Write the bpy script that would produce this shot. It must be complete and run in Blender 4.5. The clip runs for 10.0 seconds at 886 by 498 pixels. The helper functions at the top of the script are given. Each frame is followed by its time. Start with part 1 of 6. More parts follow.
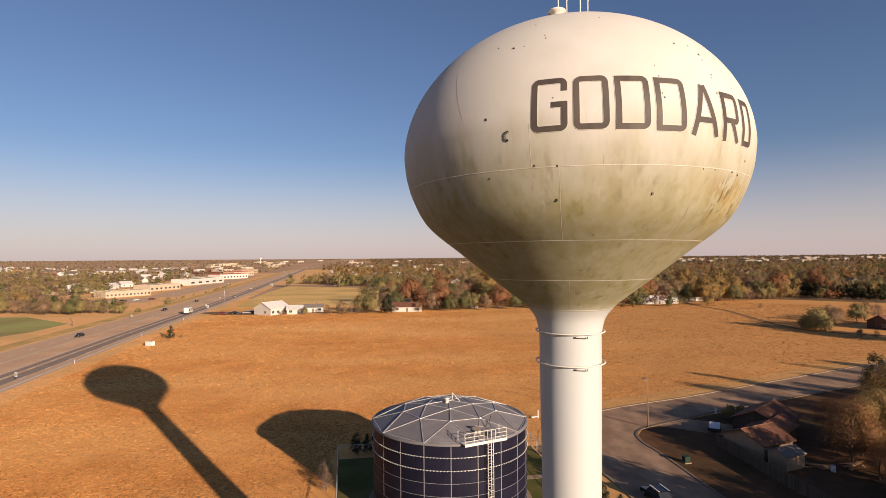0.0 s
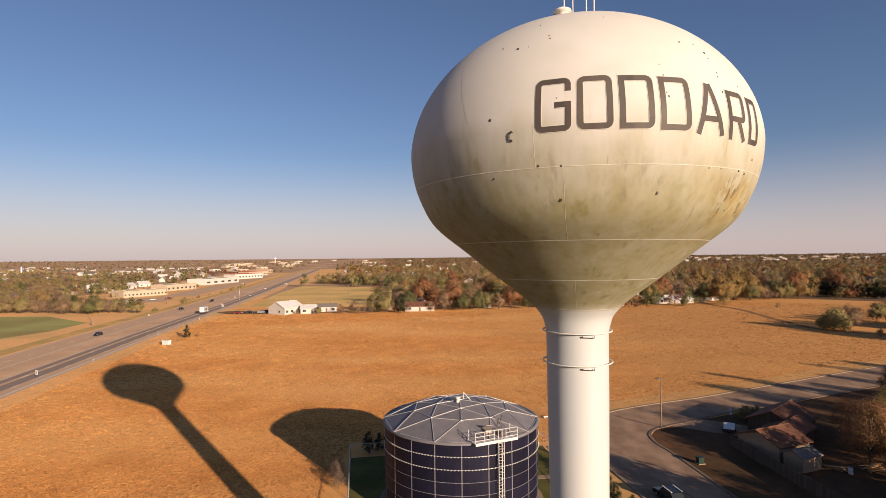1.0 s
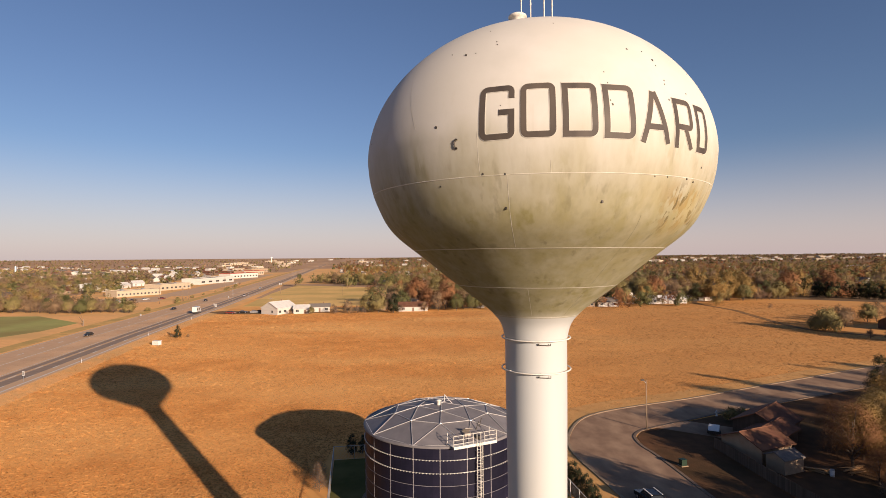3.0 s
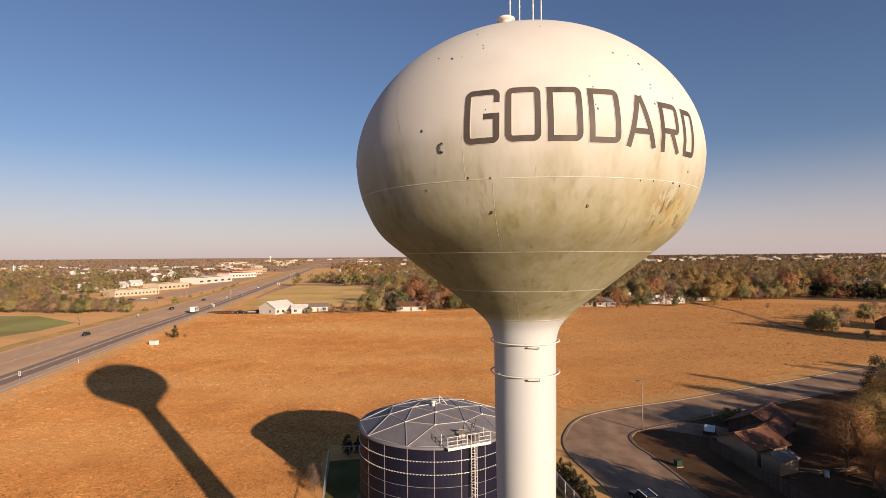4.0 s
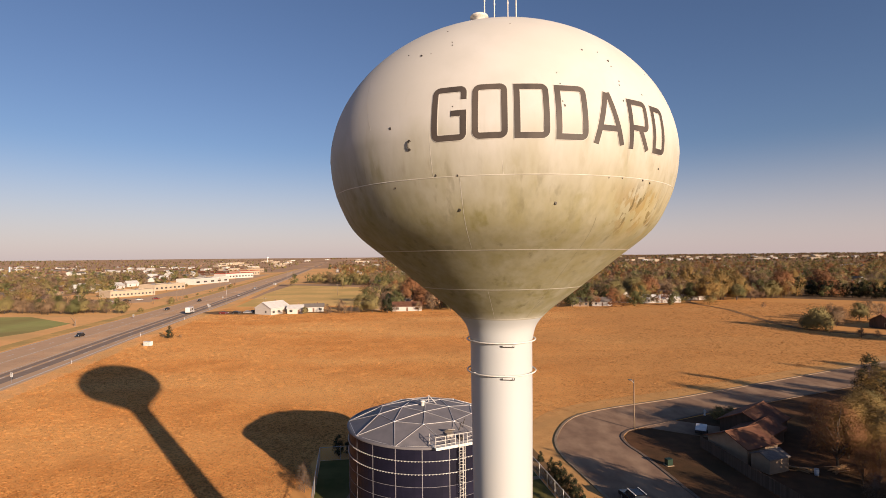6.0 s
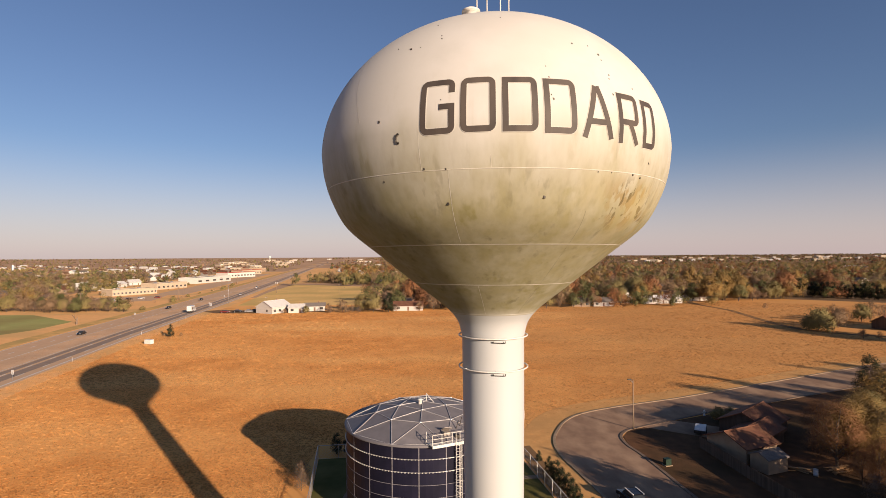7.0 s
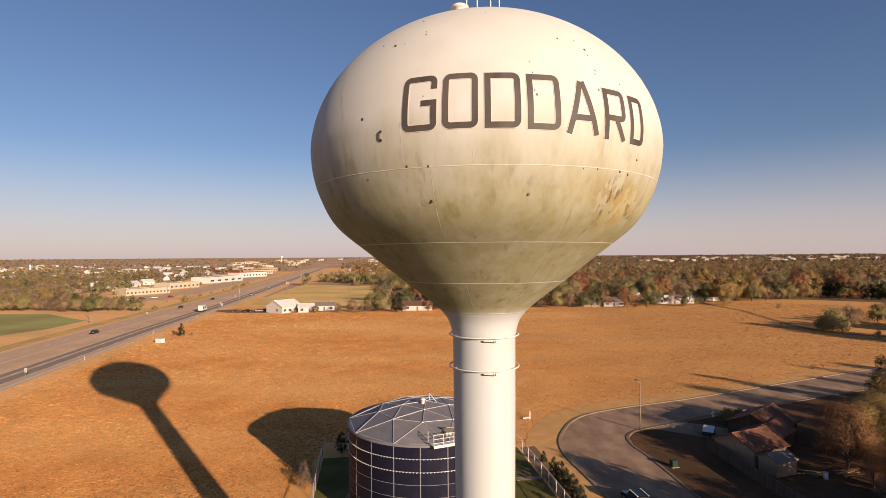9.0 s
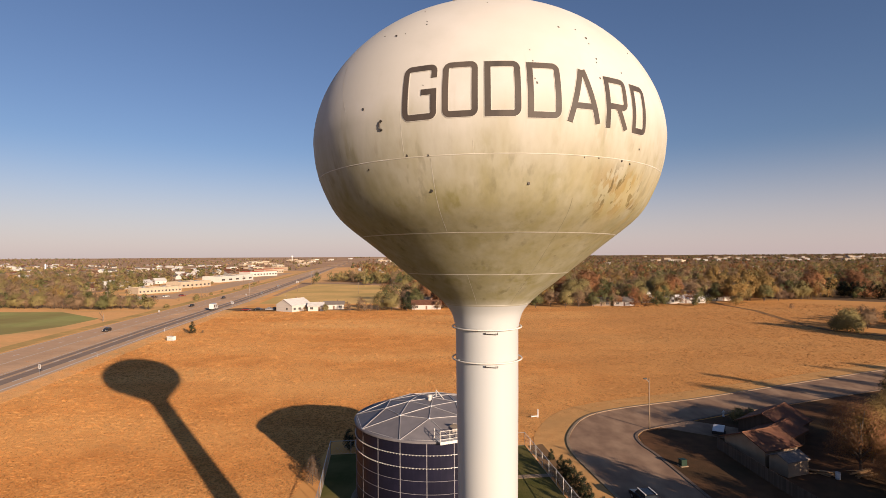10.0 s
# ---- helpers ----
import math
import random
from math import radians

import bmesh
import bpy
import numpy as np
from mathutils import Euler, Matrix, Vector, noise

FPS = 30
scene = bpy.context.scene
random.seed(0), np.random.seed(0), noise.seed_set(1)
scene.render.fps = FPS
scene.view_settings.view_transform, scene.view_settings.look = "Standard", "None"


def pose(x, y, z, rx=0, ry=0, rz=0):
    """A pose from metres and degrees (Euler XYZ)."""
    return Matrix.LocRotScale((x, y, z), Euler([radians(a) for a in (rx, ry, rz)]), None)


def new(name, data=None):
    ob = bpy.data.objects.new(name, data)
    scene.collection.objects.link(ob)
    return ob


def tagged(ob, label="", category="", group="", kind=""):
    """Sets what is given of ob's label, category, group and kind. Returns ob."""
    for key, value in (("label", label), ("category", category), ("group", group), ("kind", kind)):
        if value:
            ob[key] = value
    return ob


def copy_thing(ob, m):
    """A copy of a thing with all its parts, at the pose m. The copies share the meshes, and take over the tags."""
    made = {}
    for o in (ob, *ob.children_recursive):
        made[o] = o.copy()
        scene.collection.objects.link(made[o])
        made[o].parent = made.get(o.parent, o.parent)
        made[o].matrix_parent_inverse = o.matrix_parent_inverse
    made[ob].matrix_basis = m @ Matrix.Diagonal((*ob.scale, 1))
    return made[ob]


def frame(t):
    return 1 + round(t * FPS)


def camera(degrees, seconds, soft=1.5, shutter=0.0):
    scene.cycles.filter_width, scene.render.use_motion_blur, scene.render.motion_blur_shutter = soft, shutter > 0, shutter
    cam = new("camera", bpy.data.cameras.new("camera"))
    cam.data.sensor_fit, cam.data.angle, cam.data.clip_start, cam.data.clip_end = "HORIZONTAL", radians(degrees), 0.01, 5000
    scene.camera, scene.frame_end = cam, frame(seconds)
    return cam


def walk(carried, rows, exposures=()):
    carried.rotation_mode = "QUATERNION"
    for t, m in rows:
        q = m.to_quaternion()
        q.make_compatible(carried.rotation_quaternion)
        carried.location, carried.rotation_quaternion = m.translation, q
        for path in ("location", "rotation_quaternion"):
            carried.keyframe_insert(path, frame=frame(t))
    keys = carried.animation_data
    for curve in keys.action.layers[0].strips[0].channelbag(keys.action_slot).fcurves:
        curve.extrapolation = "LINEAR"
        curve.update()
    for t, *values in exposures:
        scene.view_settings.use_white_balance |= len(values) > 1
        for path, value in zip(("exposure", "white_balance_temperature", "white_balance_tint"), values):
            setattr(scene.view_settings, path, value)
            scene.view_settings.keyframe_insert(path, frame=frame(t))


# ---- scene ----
cam = camera(79.06, 10.0, soft=0.5)
# seconds, x, y, z, yaw, pitch, roll
PATH = [
    (0, -0.333, -0.617, 29.891, -0.124, 0.854, 0.443),
    (0.5, -0.216, -0.735, 29.922, 0.824, 0.786, 0.480),
    (1, -0.017, -0.767, 29.908, 1.280, 0.809, 0.571),
    (1.5, 0.367, -0.718, 29.767, 1.436, 0.833, 0.705),
    (2, 1.010, -0.669, 29.826, 1.460, 0.857, 0.742),
    (2.5, 1.539, -0.597, 30.040, 1.169, 0.810, 0.621),
    (4, 2.427, -0.480, 30.394, 0.853, 0.701, 0.448),
    (4.5, 2.629, -0.480, 30.412, 0.795, 0.744, 0.494),
    (5, 2.912, -0.461, 30.433, 0.730, 0.741, 0.525),
    (5.5, 3.228, -0.409, 30.383, 0.609, 0.704, 0.596),
    (7, 4.013, -0.285, 30.081, 0.851, 0.712, 0.386),
    (7.5, 4.299, -0.215, 29.972, 1.392, 0.694, 0.494),
    (8, 4.638, -0.141, 30.009, 1.618, 0.695, 0.459),
    (8.5, 4.785, -0.111, 30.041, 1.709, 0.704, 0.347),
    (9, 5.006, -0.075, 30.006, 2.019, 0.711, 0.399),
    (9.5, 5.200, -0.014, 29.822, 2.490, 0.642, 0.378),
    (10, 5.343, -0.027, 29.637, 3.056, 0.689, 0.353),
]
walk(cam, [(t, pose(x, y, z, 90 + pitch, roll, yaw)) for t, x, y, z, yaw, pitch, roll in PATH],
     exposures=[(0.0, 0.78, 6150, 24), (10.0, 0.78, 6150, 24)])

# ---- world and sun ----
SUN_AZ, SUN_EL = 38.75, 14.5          # shadows run towards (-sin az, cos az)
world = bpy.data.worlds.new("sky")
scene.world = world
world.use_nodes = True
wn = world.node_tree
sky = wn.nodes.new("ShaderNodeTexSky")
sky.sky_type = "NISHITA"
sky.sun_disc = False
sky.sun_elevation = radians(SUN_EL)
sky.sun_rotation = radians(180 - SUN_AZ)
sky.altitude = 400
sky.air_density = 1.0
sky.dust_density = 0.9
sky.ozone_density = 2.6
wn.nodes["Background"].inputs["Strength"].default_value = 0.051
# a low belt of warm haze all round the horizon
coord = wn.nodes.new("ShaderNodeTexCoord")
split = wn.nodes.new("ShaderNodeSeparateXYZ")
belt = wn.nodes.new("ShaderNodeMapRange")
belt.interpolation_type = "SMOOTHSTEP"
belt.inputs["From Min"].default_value, belt.inputs["From Max"].default_value = -0.02, 0.20
belt.inputs["To Min"].default_value, belt.inputs["To Max"].default_value = 0.62, 0.0
haze = wn.nodes.new("ShaderNodeMix")
haze.data_type = "RGBA"
haze.inputs[7].default_value = (8.7, 7.1, 6.2, 1)
wn.links.new(coord.outputs["Generated"], split.inputs[0])
wn.links.new(split.outputs["Z"], belt.inputs["Value"])
wn.links.new(belt.outputs["Result"], haze.inputs[0])
wn.links.new(sky.outputs["Color"], haze.inputs[6])
wn.links.new(haze.outputs[2], wn.nodes["Background"].inputs["Color"])
sun = new("sun", bpy.data.lights.new("sun", "SUN"))
sun.data.energy, sun.data.angle, sun.data.color = 5.0, radians(0.55), (1.0, 0.80, 0.52)
_el, _az = radians(SUN_EL), radians(SUN_AZ)
SUN_WAY = Vector((-math.sin(_az) * math.cos(_el), math.cos(_az) * math.cos(_el), -math.sin(_el)))
sun.matrix_world = Matrix.Translation((60, -80, 60)) @ SUN_WAY.to_track_quat("-Z", "Y").to_matrix().to_4x4()


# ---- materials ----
BASE_SCALE = 0.78       # scale on base colours, balancing sunlit surfaces against sky and exposure


def mat(name, c1, c2, scale=1.0, rough=0.85, bump=0.0, bscale=None, metal=0.0, c3=None, s3=0.1, island=0.0, obrand=0.0,
        stretch=(1, 1, 1), spec=0.3, lo=0.35, hi=0.65, bdist=0.05, s3x=1.0, scaled=True):
    """Two colours in fine noise, a third in large stains, with relief and a random shift of brightness by island or by object."""
    c1, c2, c3 = [c and tuple((BASE_SCALE if scaled else 1) * v for v in c) for c in (c1, c2, c3)]
    m = bpy.data.materials.new(name)
    m.use_nodes = True
    t = m.node_tree
    N, L = t.nodes, t.links
    b = N["Principled BSDF"]
    b.inputs["Roughness"].default_value = rough
    b.inputs["Metallic"].default_value = metal
    b.inputs["Specular IOR Level"].default_value = spec
    tc = N.new("ShaderNodeTexCoord")
    mp = N.new("ShaderNodeMapping")
    mp.inputs["Scale"].default_value = stretch
    L.new(tc.outputs["Object"], mp.inputs["Vector"])

    mp3 = N.new("ShaderNodeMapping")
    mp3.inputs["Scale"].default_value = (s3x, 1, 1)
    L.new(tc.outputs["Object"], mp3.inputs["Vector"])

    def noise_tex(s, detail=4.0, way=None):
        n = N.new("ShaderNodeTexNoise")
        n.inputs["Scale"].default_value = s
        n.inputs["Detail"].default_value = detail
        L.new((way or mp).outputs["Vector"], n.inputs["Vector"])
        return n.outputs["Fac"]

    def ramp(fac, a, z):
        r = N.new("ShaderNodeMapRange")
        r.inputs["From Min"].default_value, r.inputs["From Max"].default_value = a, z
        L.new(fac, r.inputs["Value"])
        return r.outputs["Result"]

    def mix(fac, a, z):
        x = N.new("ShaderNodeMix")
        x.data_type = "RGBA"
        for key, v in (("Factor", fac), ("A", a), ("B", z)):
            sock = [s for s in x.inputs if s.name == key and s.enabled][0]
            if isinstance(v, tuple):
                sock.default_value = (*v, 1)
            elif isinstance(v, float):
                sock.default_value = v
            else:
                L.new(v, sock)
        return [s for s in x.outputs if s.enabled][0]

    col = mix(ramp(noise_tex(scale), lo, hi), c1, c2)
    if c3:
        col = mix(ramp(noise_tex(s3, 4.0, mp3), 0.42, 0.68), col, c3)
    for amount, kind in ((island, "Random Per Island"), (obrand, "Random")):
        if amount:
            g = N.new("ShaderNodeNewGeometry" if kind == "Random Per Island" else "ShaderNodeObjectInfo")
            hsv = N.new("ShaderNodeHueSaturation")
            r = N.new("ShaderNodeMapRange")
            r.inputs["To Min"].default_value, r.inputs["To Max"].default_value = 1 - amount, 1 + amount
            L.new(g.outputs[kind], r.inputs["Value"])
            L.new(r.outputs["Result"], hsv.inputs["Value"])
            L.new(col, hsv.inputs["Color"])
            col = hsv.outputs["Color"]
    L.new(col, b.inputs["Base Color"])
    if bump:
        bp = N.new("ShaderNodeBump")
        bp.inputs["Strength"].default_value = bump
        bp.inputs["Distance"].default_value = bdist
        L.new(noise_tex(bscale or scale * 3, 5.0), bp.inputs["Height"])
        L.new(bp.outputs["Normal"], b.inputs["Normal"])
    return m


def bowl_paint():
    """White tank paint, with greenish-brown algae in streaks on the lower half and chalky wear."""
    m = mat("white_tank_paint", (0.63, 0.62, 0.585), (0.57, 0.56, 0.52), 0.7, 0.7, 0.05, 6.0, spec=0.25, c3=(0.60, 0.585, 0.535), s3=0.25)
    t = m.node_tree
    N, L = t.nodes, t.links
    b = N["Principled BSDF"]
    base = b.inputs["Base Color"].links[0].from_socket
    tc = N.new("ShaderNodeTexCoord")
    sep = N.new("ShaderNodeSeparateXYZ")
    L.new(tc.outputs["Object"], sep.inputs[0])

    def tex(scale, stretch, detail=5.0):
        mp = N.new("ShaderNodeMapping")
        mp.inputs["Scale"].default_value = stretch
        L.new(tc.outputs["Object"], mp.inputs["Vector"])
        n = N.new("ShaderNodeTexNoise")
        n.inputs["Scale"].default_value, n.inputs["Detail"].default_value = scale, detail
        L.new(mp.outputs["Vector"], n.inputs["Vector"])
        return n.outputs["Fac"]

    def rng(v, a, z, c=0.0, d=1.0):
        r = N.new("ShaderNodeMapRange")
        r.inputs["From Min"].default_value, r.inputs["From Max"].default_value = a, z
        r.inputs["To Min"].default_value, r.inputs["To Max"].default_value = c, d
        L.new(v, r.inputs["Value"])
        return r.outputs["Result"]

    def mul(a, z, op="MULTIPLY"):
        x = N.new("ShaderNodeMath")
        x.operation = op
        for i, v in enumerate((a, z)):
            if isinstance(v, float):
                x.inputs[i].default_value = v
            else:
                L.new(v, x.inputs[i])
        return x.outputs[0]

    def mixc(fac, a, z):
        x = N.new("ShaderNodeMix")
        x.data_type = "RGBA"
        L.new(fac, x.inputs[0])
        L.new(a, x.inputs[6])
        x.inputs[7].default_value = (*z, 1)
        return x.outputs[2]

    # algae: begins round the widest part, runs down to the collar
    band = mul(rng(mul(sep.outputs["Z"], mul(tex(0.55, (1, 1, 0.35)), 3.0), "ADD"), 36.8, 33.4), rng(sep.outputs["Z"], 27.0, 27.7), "MULTIPLY")
    streak = rng(tex(1.5, (1, 1, 0.16)), 0.30, 0.66)
    fac = mul(band, mul(mul(streak, 0.24), 0.66, "ADD"))
    col = mixc(fac, base, (0.25, 0.226, 0.103))
    blot = mul(band, mul(rng(tex(0.8, (1, 1, 0.5)), 0.52, 0.70), rng(tex(3.2, (1, 1, 0.35)), 0.45, 0.62)))
    col = mixc(mul(blot, 0.7), col, (0.20, 0.18, 0.06))
    mott = mul(band, rng(tex(4.5, (1, 1, 0.3), 10.0), 0.44, 0.68))
    col = mixc(mul(mott, 0.2), col, (0.155, 0.145, 0.08))
    drip = mul(band, mul(rng(tex(2.6, (1, 1, 0.10), 6.0), 0.56, 0.66), rng(tex(0.9, (1, 1, 0.6)), 0.45, 0.6)))
    col = mixc(mul(drip, 0.45), col, (0.13, 0.115, 0.065))
    # ochre scars and peeled runs on the sunny flank
    flank = mul(rng(sep.outputs["X"], 3.2, 4.4), rng(sep.outputs["X"], 6.3, 5.5))
    height = mul(rng(sep.outputs["Z"], 33.1, 32.5), rng(sep.outputs["Z"], 30.9, 31.5))
    scar = mul(mul(flank, height), rng(tex(1.7, (1.3, 1.3, 0.42), 8.0), 0.50, 0.56))
    col = mixc(mul(scar, 0.7), col, (0.23, 0.16, 0.055))
    core = mul(mul(flank, height), rng(tex(2.6, (1.3, 1.3, 0.4), 9.0), 0.57, 0.61))
    col = mixc(mul(core, 0.8), col, (0.10, 0.075, 0.03))
    wash = mul(rng(sep.outputs["X"], 1.5, 5.0), mul(rng(sep.outputs["Z"], 33.3, 32.6), rng(sep.outputs["Z"], 29.0, 31.0)))
    col = mixc(mul(mul(wash, rng(tex(0.9, (1, 1, 0.3), 6.0), 0.42, 0.62)), 0.28), col, (0.40, 0.31, 0.12))
    # faint runs below the welds
    runs = mul(rng(tex(4.0, (1, 1, 0.05)), 0.58, 0.72), rng(sep.outputs["Z"], 37.5, 35.0))
    col = mixc(mul(runs, 0.18), col, (0.34, 0.30, 0.22))
    L.new(col, b.inputs["Base Color"])
    return m


MAT = {}
MAT["bowl"] = bowl_paint()
MAT["shaft"] = mat("shaft_paint", (0.53, 0.565, 0.585), (0.49, 0.52, 0.54), 0.5, 0.55, 0.03, 5.0, stretch=(1, 1, 0.1), spec=0.4, c3=(0.58, 0.59, 0.57), s3=0.12)
MAT["letter"] = mat("letter_paint", (0.062, 0.051, 0.045), (0.105, 0.085, 0.070), 1.2, 0.6, 0.05, 8.0, stretch=(1, 1, 0.4))
MAT["halo"] = mat("letter_edge_paint", (0.64, 0.62, 0.56), (0.58, 0.56, 0.50), 2.0, 0.6)
MAT["weld"] = mat("weld_paint", (0.55, 0.53, 0.47), (0.39, 0.365, 0.29), 1.2, 0.6, 0.2, 30.0, scaled=False)
MAT["weld_dirt"] = mat("dirty_weld", (0.30, 0.275, 0.18), (0.20, 0.18, 0.11), 3.0, 0.7, 0.2, 30.0)
MAT["dark_steel"] = mat("dark_steel", (0.05, 0.045, 0.04), (0.10, 0.085, 0.07), 8.0, 0.55, 0.1, 40.0, metal=0.4)
MAT["galv"] = mat("galvanised_steel", (0.62, 0.62, 0.62), (0.48, 0.49, 0.50), 4.0, 0.38, 0.05, 30.0, metal=0.7)
MAT["white_steel"] = mat("white_painted_steel", (0.80, 0.78, 0.72), (0.66, 0.63, 0.57), 4.0, 0.5, 0.05, 30.0)
MAT["tank_panel"] = mat("cobalt_glass_panel", (0.011, 0.011, 0.024), (0.015, 0.014, 0.030), 0.8, 0.45, 0.03, 3.0, spec=0.15, obrand=0.22)
MAT["tank_joint"] = mat("sealed_joint", (0.30, 0.29, 0.31), (0.22, 0.21, 0.235), 5.0, 0.6, 0.1, 40.0)
MAT["dome_panel"] = mat("dull_aluminium", (0.24, 0.225, 0.235), (0.20, 0.19, 0.20), 0.9, 0.6, 0.05, 12.0, metal=0.15, obrand=0.08)
MAT["dome_strut"] = mat("bright_aluminium", (0.74, 0.72, 0.70), (0.62, 0.60, 0.59), 2.0, 0.35, metal=0.45)
MAT["field"] = mat("dry_prairie", (0.97, 0.465, 0.14), (0.82, 0.37, 0.108), 0.12, 0.95, 0.3, 4.0, c3=(1.0, 0.56, 0.20), s3=0.03, s3x=0.35, spec=0.05, bdist=0.10)
MAT["tuft"] = mat("dry_grass_blades", (0.54, 0.258, 0.08), (0.44, 0.20, 0.06), 0.12, 0.9, island=0.10, c3=(0.56, 0.305, 0.11), s3=0.03, s3x=0.35, spec=0.1)


def browner_stand(m, tone):
    """A stand of browner grass in ragged drifts on the field's east side."""
    t = m.node_tree
    N, L = t.nodes, t.links
    b = N["Principled BSDF"]
    base = b.inputs["Base Color"].links[0].from_socket
    tc, sep, n = N.new("ShaderNodeTexCoord"), N.new("ShaderNodeSeparateXYZ"), N.new("ShaderNodeTexNoise")
    n.inputs["Scale"].default_value, n.inputs["Detail"].default_value = 0.028, 6.0
    L.new(tc.outputs["Object"], sep.inputs[0])
    L.new(tc.outputs["Object"], n.inputs["Vector"])
    add, rng_, x = N.new("ShaderNodeMath"), N.new("ShaderNodeMapRange"), N.new("ShaderNodeMix")
    add.operation = "MULTIPLY_ADD"
    add.inputs[1].default_value = 260.0
    L.new(n.outputs["Fac"], add.inputs[0])
    L.new(sep.outputs["X"], add.inputs[2])
    rng_.inputs["From Min"].default_value, rng_.inputs["From Max"].default_value = 120.0, 215.0
    rng_.inputs["To Max"].default_value = 0.8
    L.new(add.outputs[0], rng_.inputs["Value"])
    x.data_type = "RGBA"
    L.new(rng_.outputs["Result"], x.inputs[0])
    L.new(base, x.inputs[6])
    x.inputs[7].default_value = (*tone, 1)
    L.new(x.outputs[2], b.inputs["Base Color"])


browner_stand(MAT["field"], (0.56, 0.285, 0.098))
browner_stand(MAT["tuft"], (0.32, 0.165, 0.058))
MAT["verge"] = mat("mown_verge", (0.82, 0.455, 0.185), (0.74, 0.40, 0.155), 0.4, 0.95, 0.3, 3.0, c3=(0.60, 0.37, 0.15), s3=0.04, s3x=0.6, spec=0.05, bdist=0.1, scaled=False)
MAT["green"] = mat("winter_wheat", (0.41, 0.42, 0.14), (0.47, 0.44, 0.16), 0.3, 0.95, 0.5, 2.0, c3=(0.36, 0.29, 0.11), s3=0.03, spec=0.05, stretch=(1, 0.2, 1))
MAT["lawn"] = mat("lawn_grass", (0.105, 0.108, 0.03), (0.14, 0.13, 0.04), 0.7, 0.95, 0.6, 6.0, c3=(0.22, 0.18, 0.065), s3=0.15, spec=0.05, bdist=0.06)
MAT["asphalt"] = mat("worn_asphalt", (0.63, 0.42, 0.26), (0.70, 0.465, 0.29), 0.5, 1.0, 0.2, 30.0, c3=(0.66, 0.45, 0.285), s3=0.06, spec=0.1, bdist=0.01)
MAT["median"] = mat("bleached_paving", (0.76, 0.495, 0.295), (0.83, 0.535, 0.32), 0.5, 1.0, 0.2, 30.0, c3=(0.60, 0.40, 0.25), s3=0.05, spec=0.1, bdist=0.01)
MAT["ditch"] = mat("rank_ditch_grass", (0.50, 0.325, 0.115), (0.66, 0.39, 0.14), 0.35, 0.95, 0.4, 3.0, c3=(0.40, 0.29, 0.11), s3=0.06, spec=0.05, bdist=0.1, scaled=False)
MAT["lane_dark"] = mat("darker_lane_asphalt", (0.31, 0.24, 0.19), (0.36, 0.275, 0.215), 0.5, 0.95, 0.2, 30.0, spec=0.1, bdist=0.01)
MAT["lane_pale"] = mat("sun_bleached_lane", (0.64, 0.42, 0.26), (0.71, 0.46, 0.285), 0.5, 0.95, 0.2, 30.0, spec=0.1, bdist=0.01)
MAT["line"] = mat("road_paint", (0.80, 0.78, 0.72), (0.62, 0.60, 0.55), 3.0, 0.7)
MAT["concrete"] = mat("kerb_concrete", (0.40, 0.29, 0.185), (0.31, 0.225, 0.145), 1.5, 0.85, 0.15, 20.0)
MAT["street"] = mat("street_asphalt", (0.29, 0.19, 0.13), (0.345, 0.225, 0.15), 0.5, 1.0, 0.2, 30.0, c3=(0.47, 0.32, 0.21), s3=0.16, s3x=2.0, spec=0.03, bdist=0.01)
MAT["meadow"] = mat("yellow_meadow", (0.98, 0.64, 0.24), (0.88, 0.56, 0.20), 0.3, 0.95, 0.5, 3.0, c3=(0.62, 0.44, 0.15), s3=0.02, spec=0.05, bdist=0.1)
MAT["litter"] = mat("leaf_littered_ground", (0.56, 0.36, 0.22), (0.43, 0.28, 0.17), 0.02, 0.95, c3=(0.68, 0.43, 0.25), s3=0.006, spec=0.05)
MAT["mown_brown"] = mat("mown_brown_grass", (0.80, 0.45, 0.17), (0.68, 0.375, 0.14), 0.5, 0.95, 0.3, 4.0, c3=(0.62, 0.36, 0.14), s3=0.09, spec=0.05, bdist=0.06)
MAT["woodland"] = mat("woodland_floor", (0.26, 0.17, 0.095), (0.19, 0.125, 0.07), 0.02, 0.95, c3=(0.34, 0.22, 0.11), s3=0.005, spec=0.05)
MAT["dirt"] = mat("bare_earth", (0.22, 0.135, 0.07), (0.29, 0.18, 0.09), 0.3, 0.95, 0.4, 4.0, spec=0.05)
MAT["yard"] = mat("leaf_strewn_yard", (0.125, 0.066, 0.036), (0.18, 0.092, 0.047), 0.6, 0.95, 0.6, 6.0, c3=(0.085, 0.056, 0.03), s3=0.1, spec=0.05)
MAT["bark"] = mat("bark", (0.10, 0.075, 0.055), (0.16, 0.12, 0.09), 3.0, 0.9, 0.5, 20.0, stretch=(1, 1, 0.3))
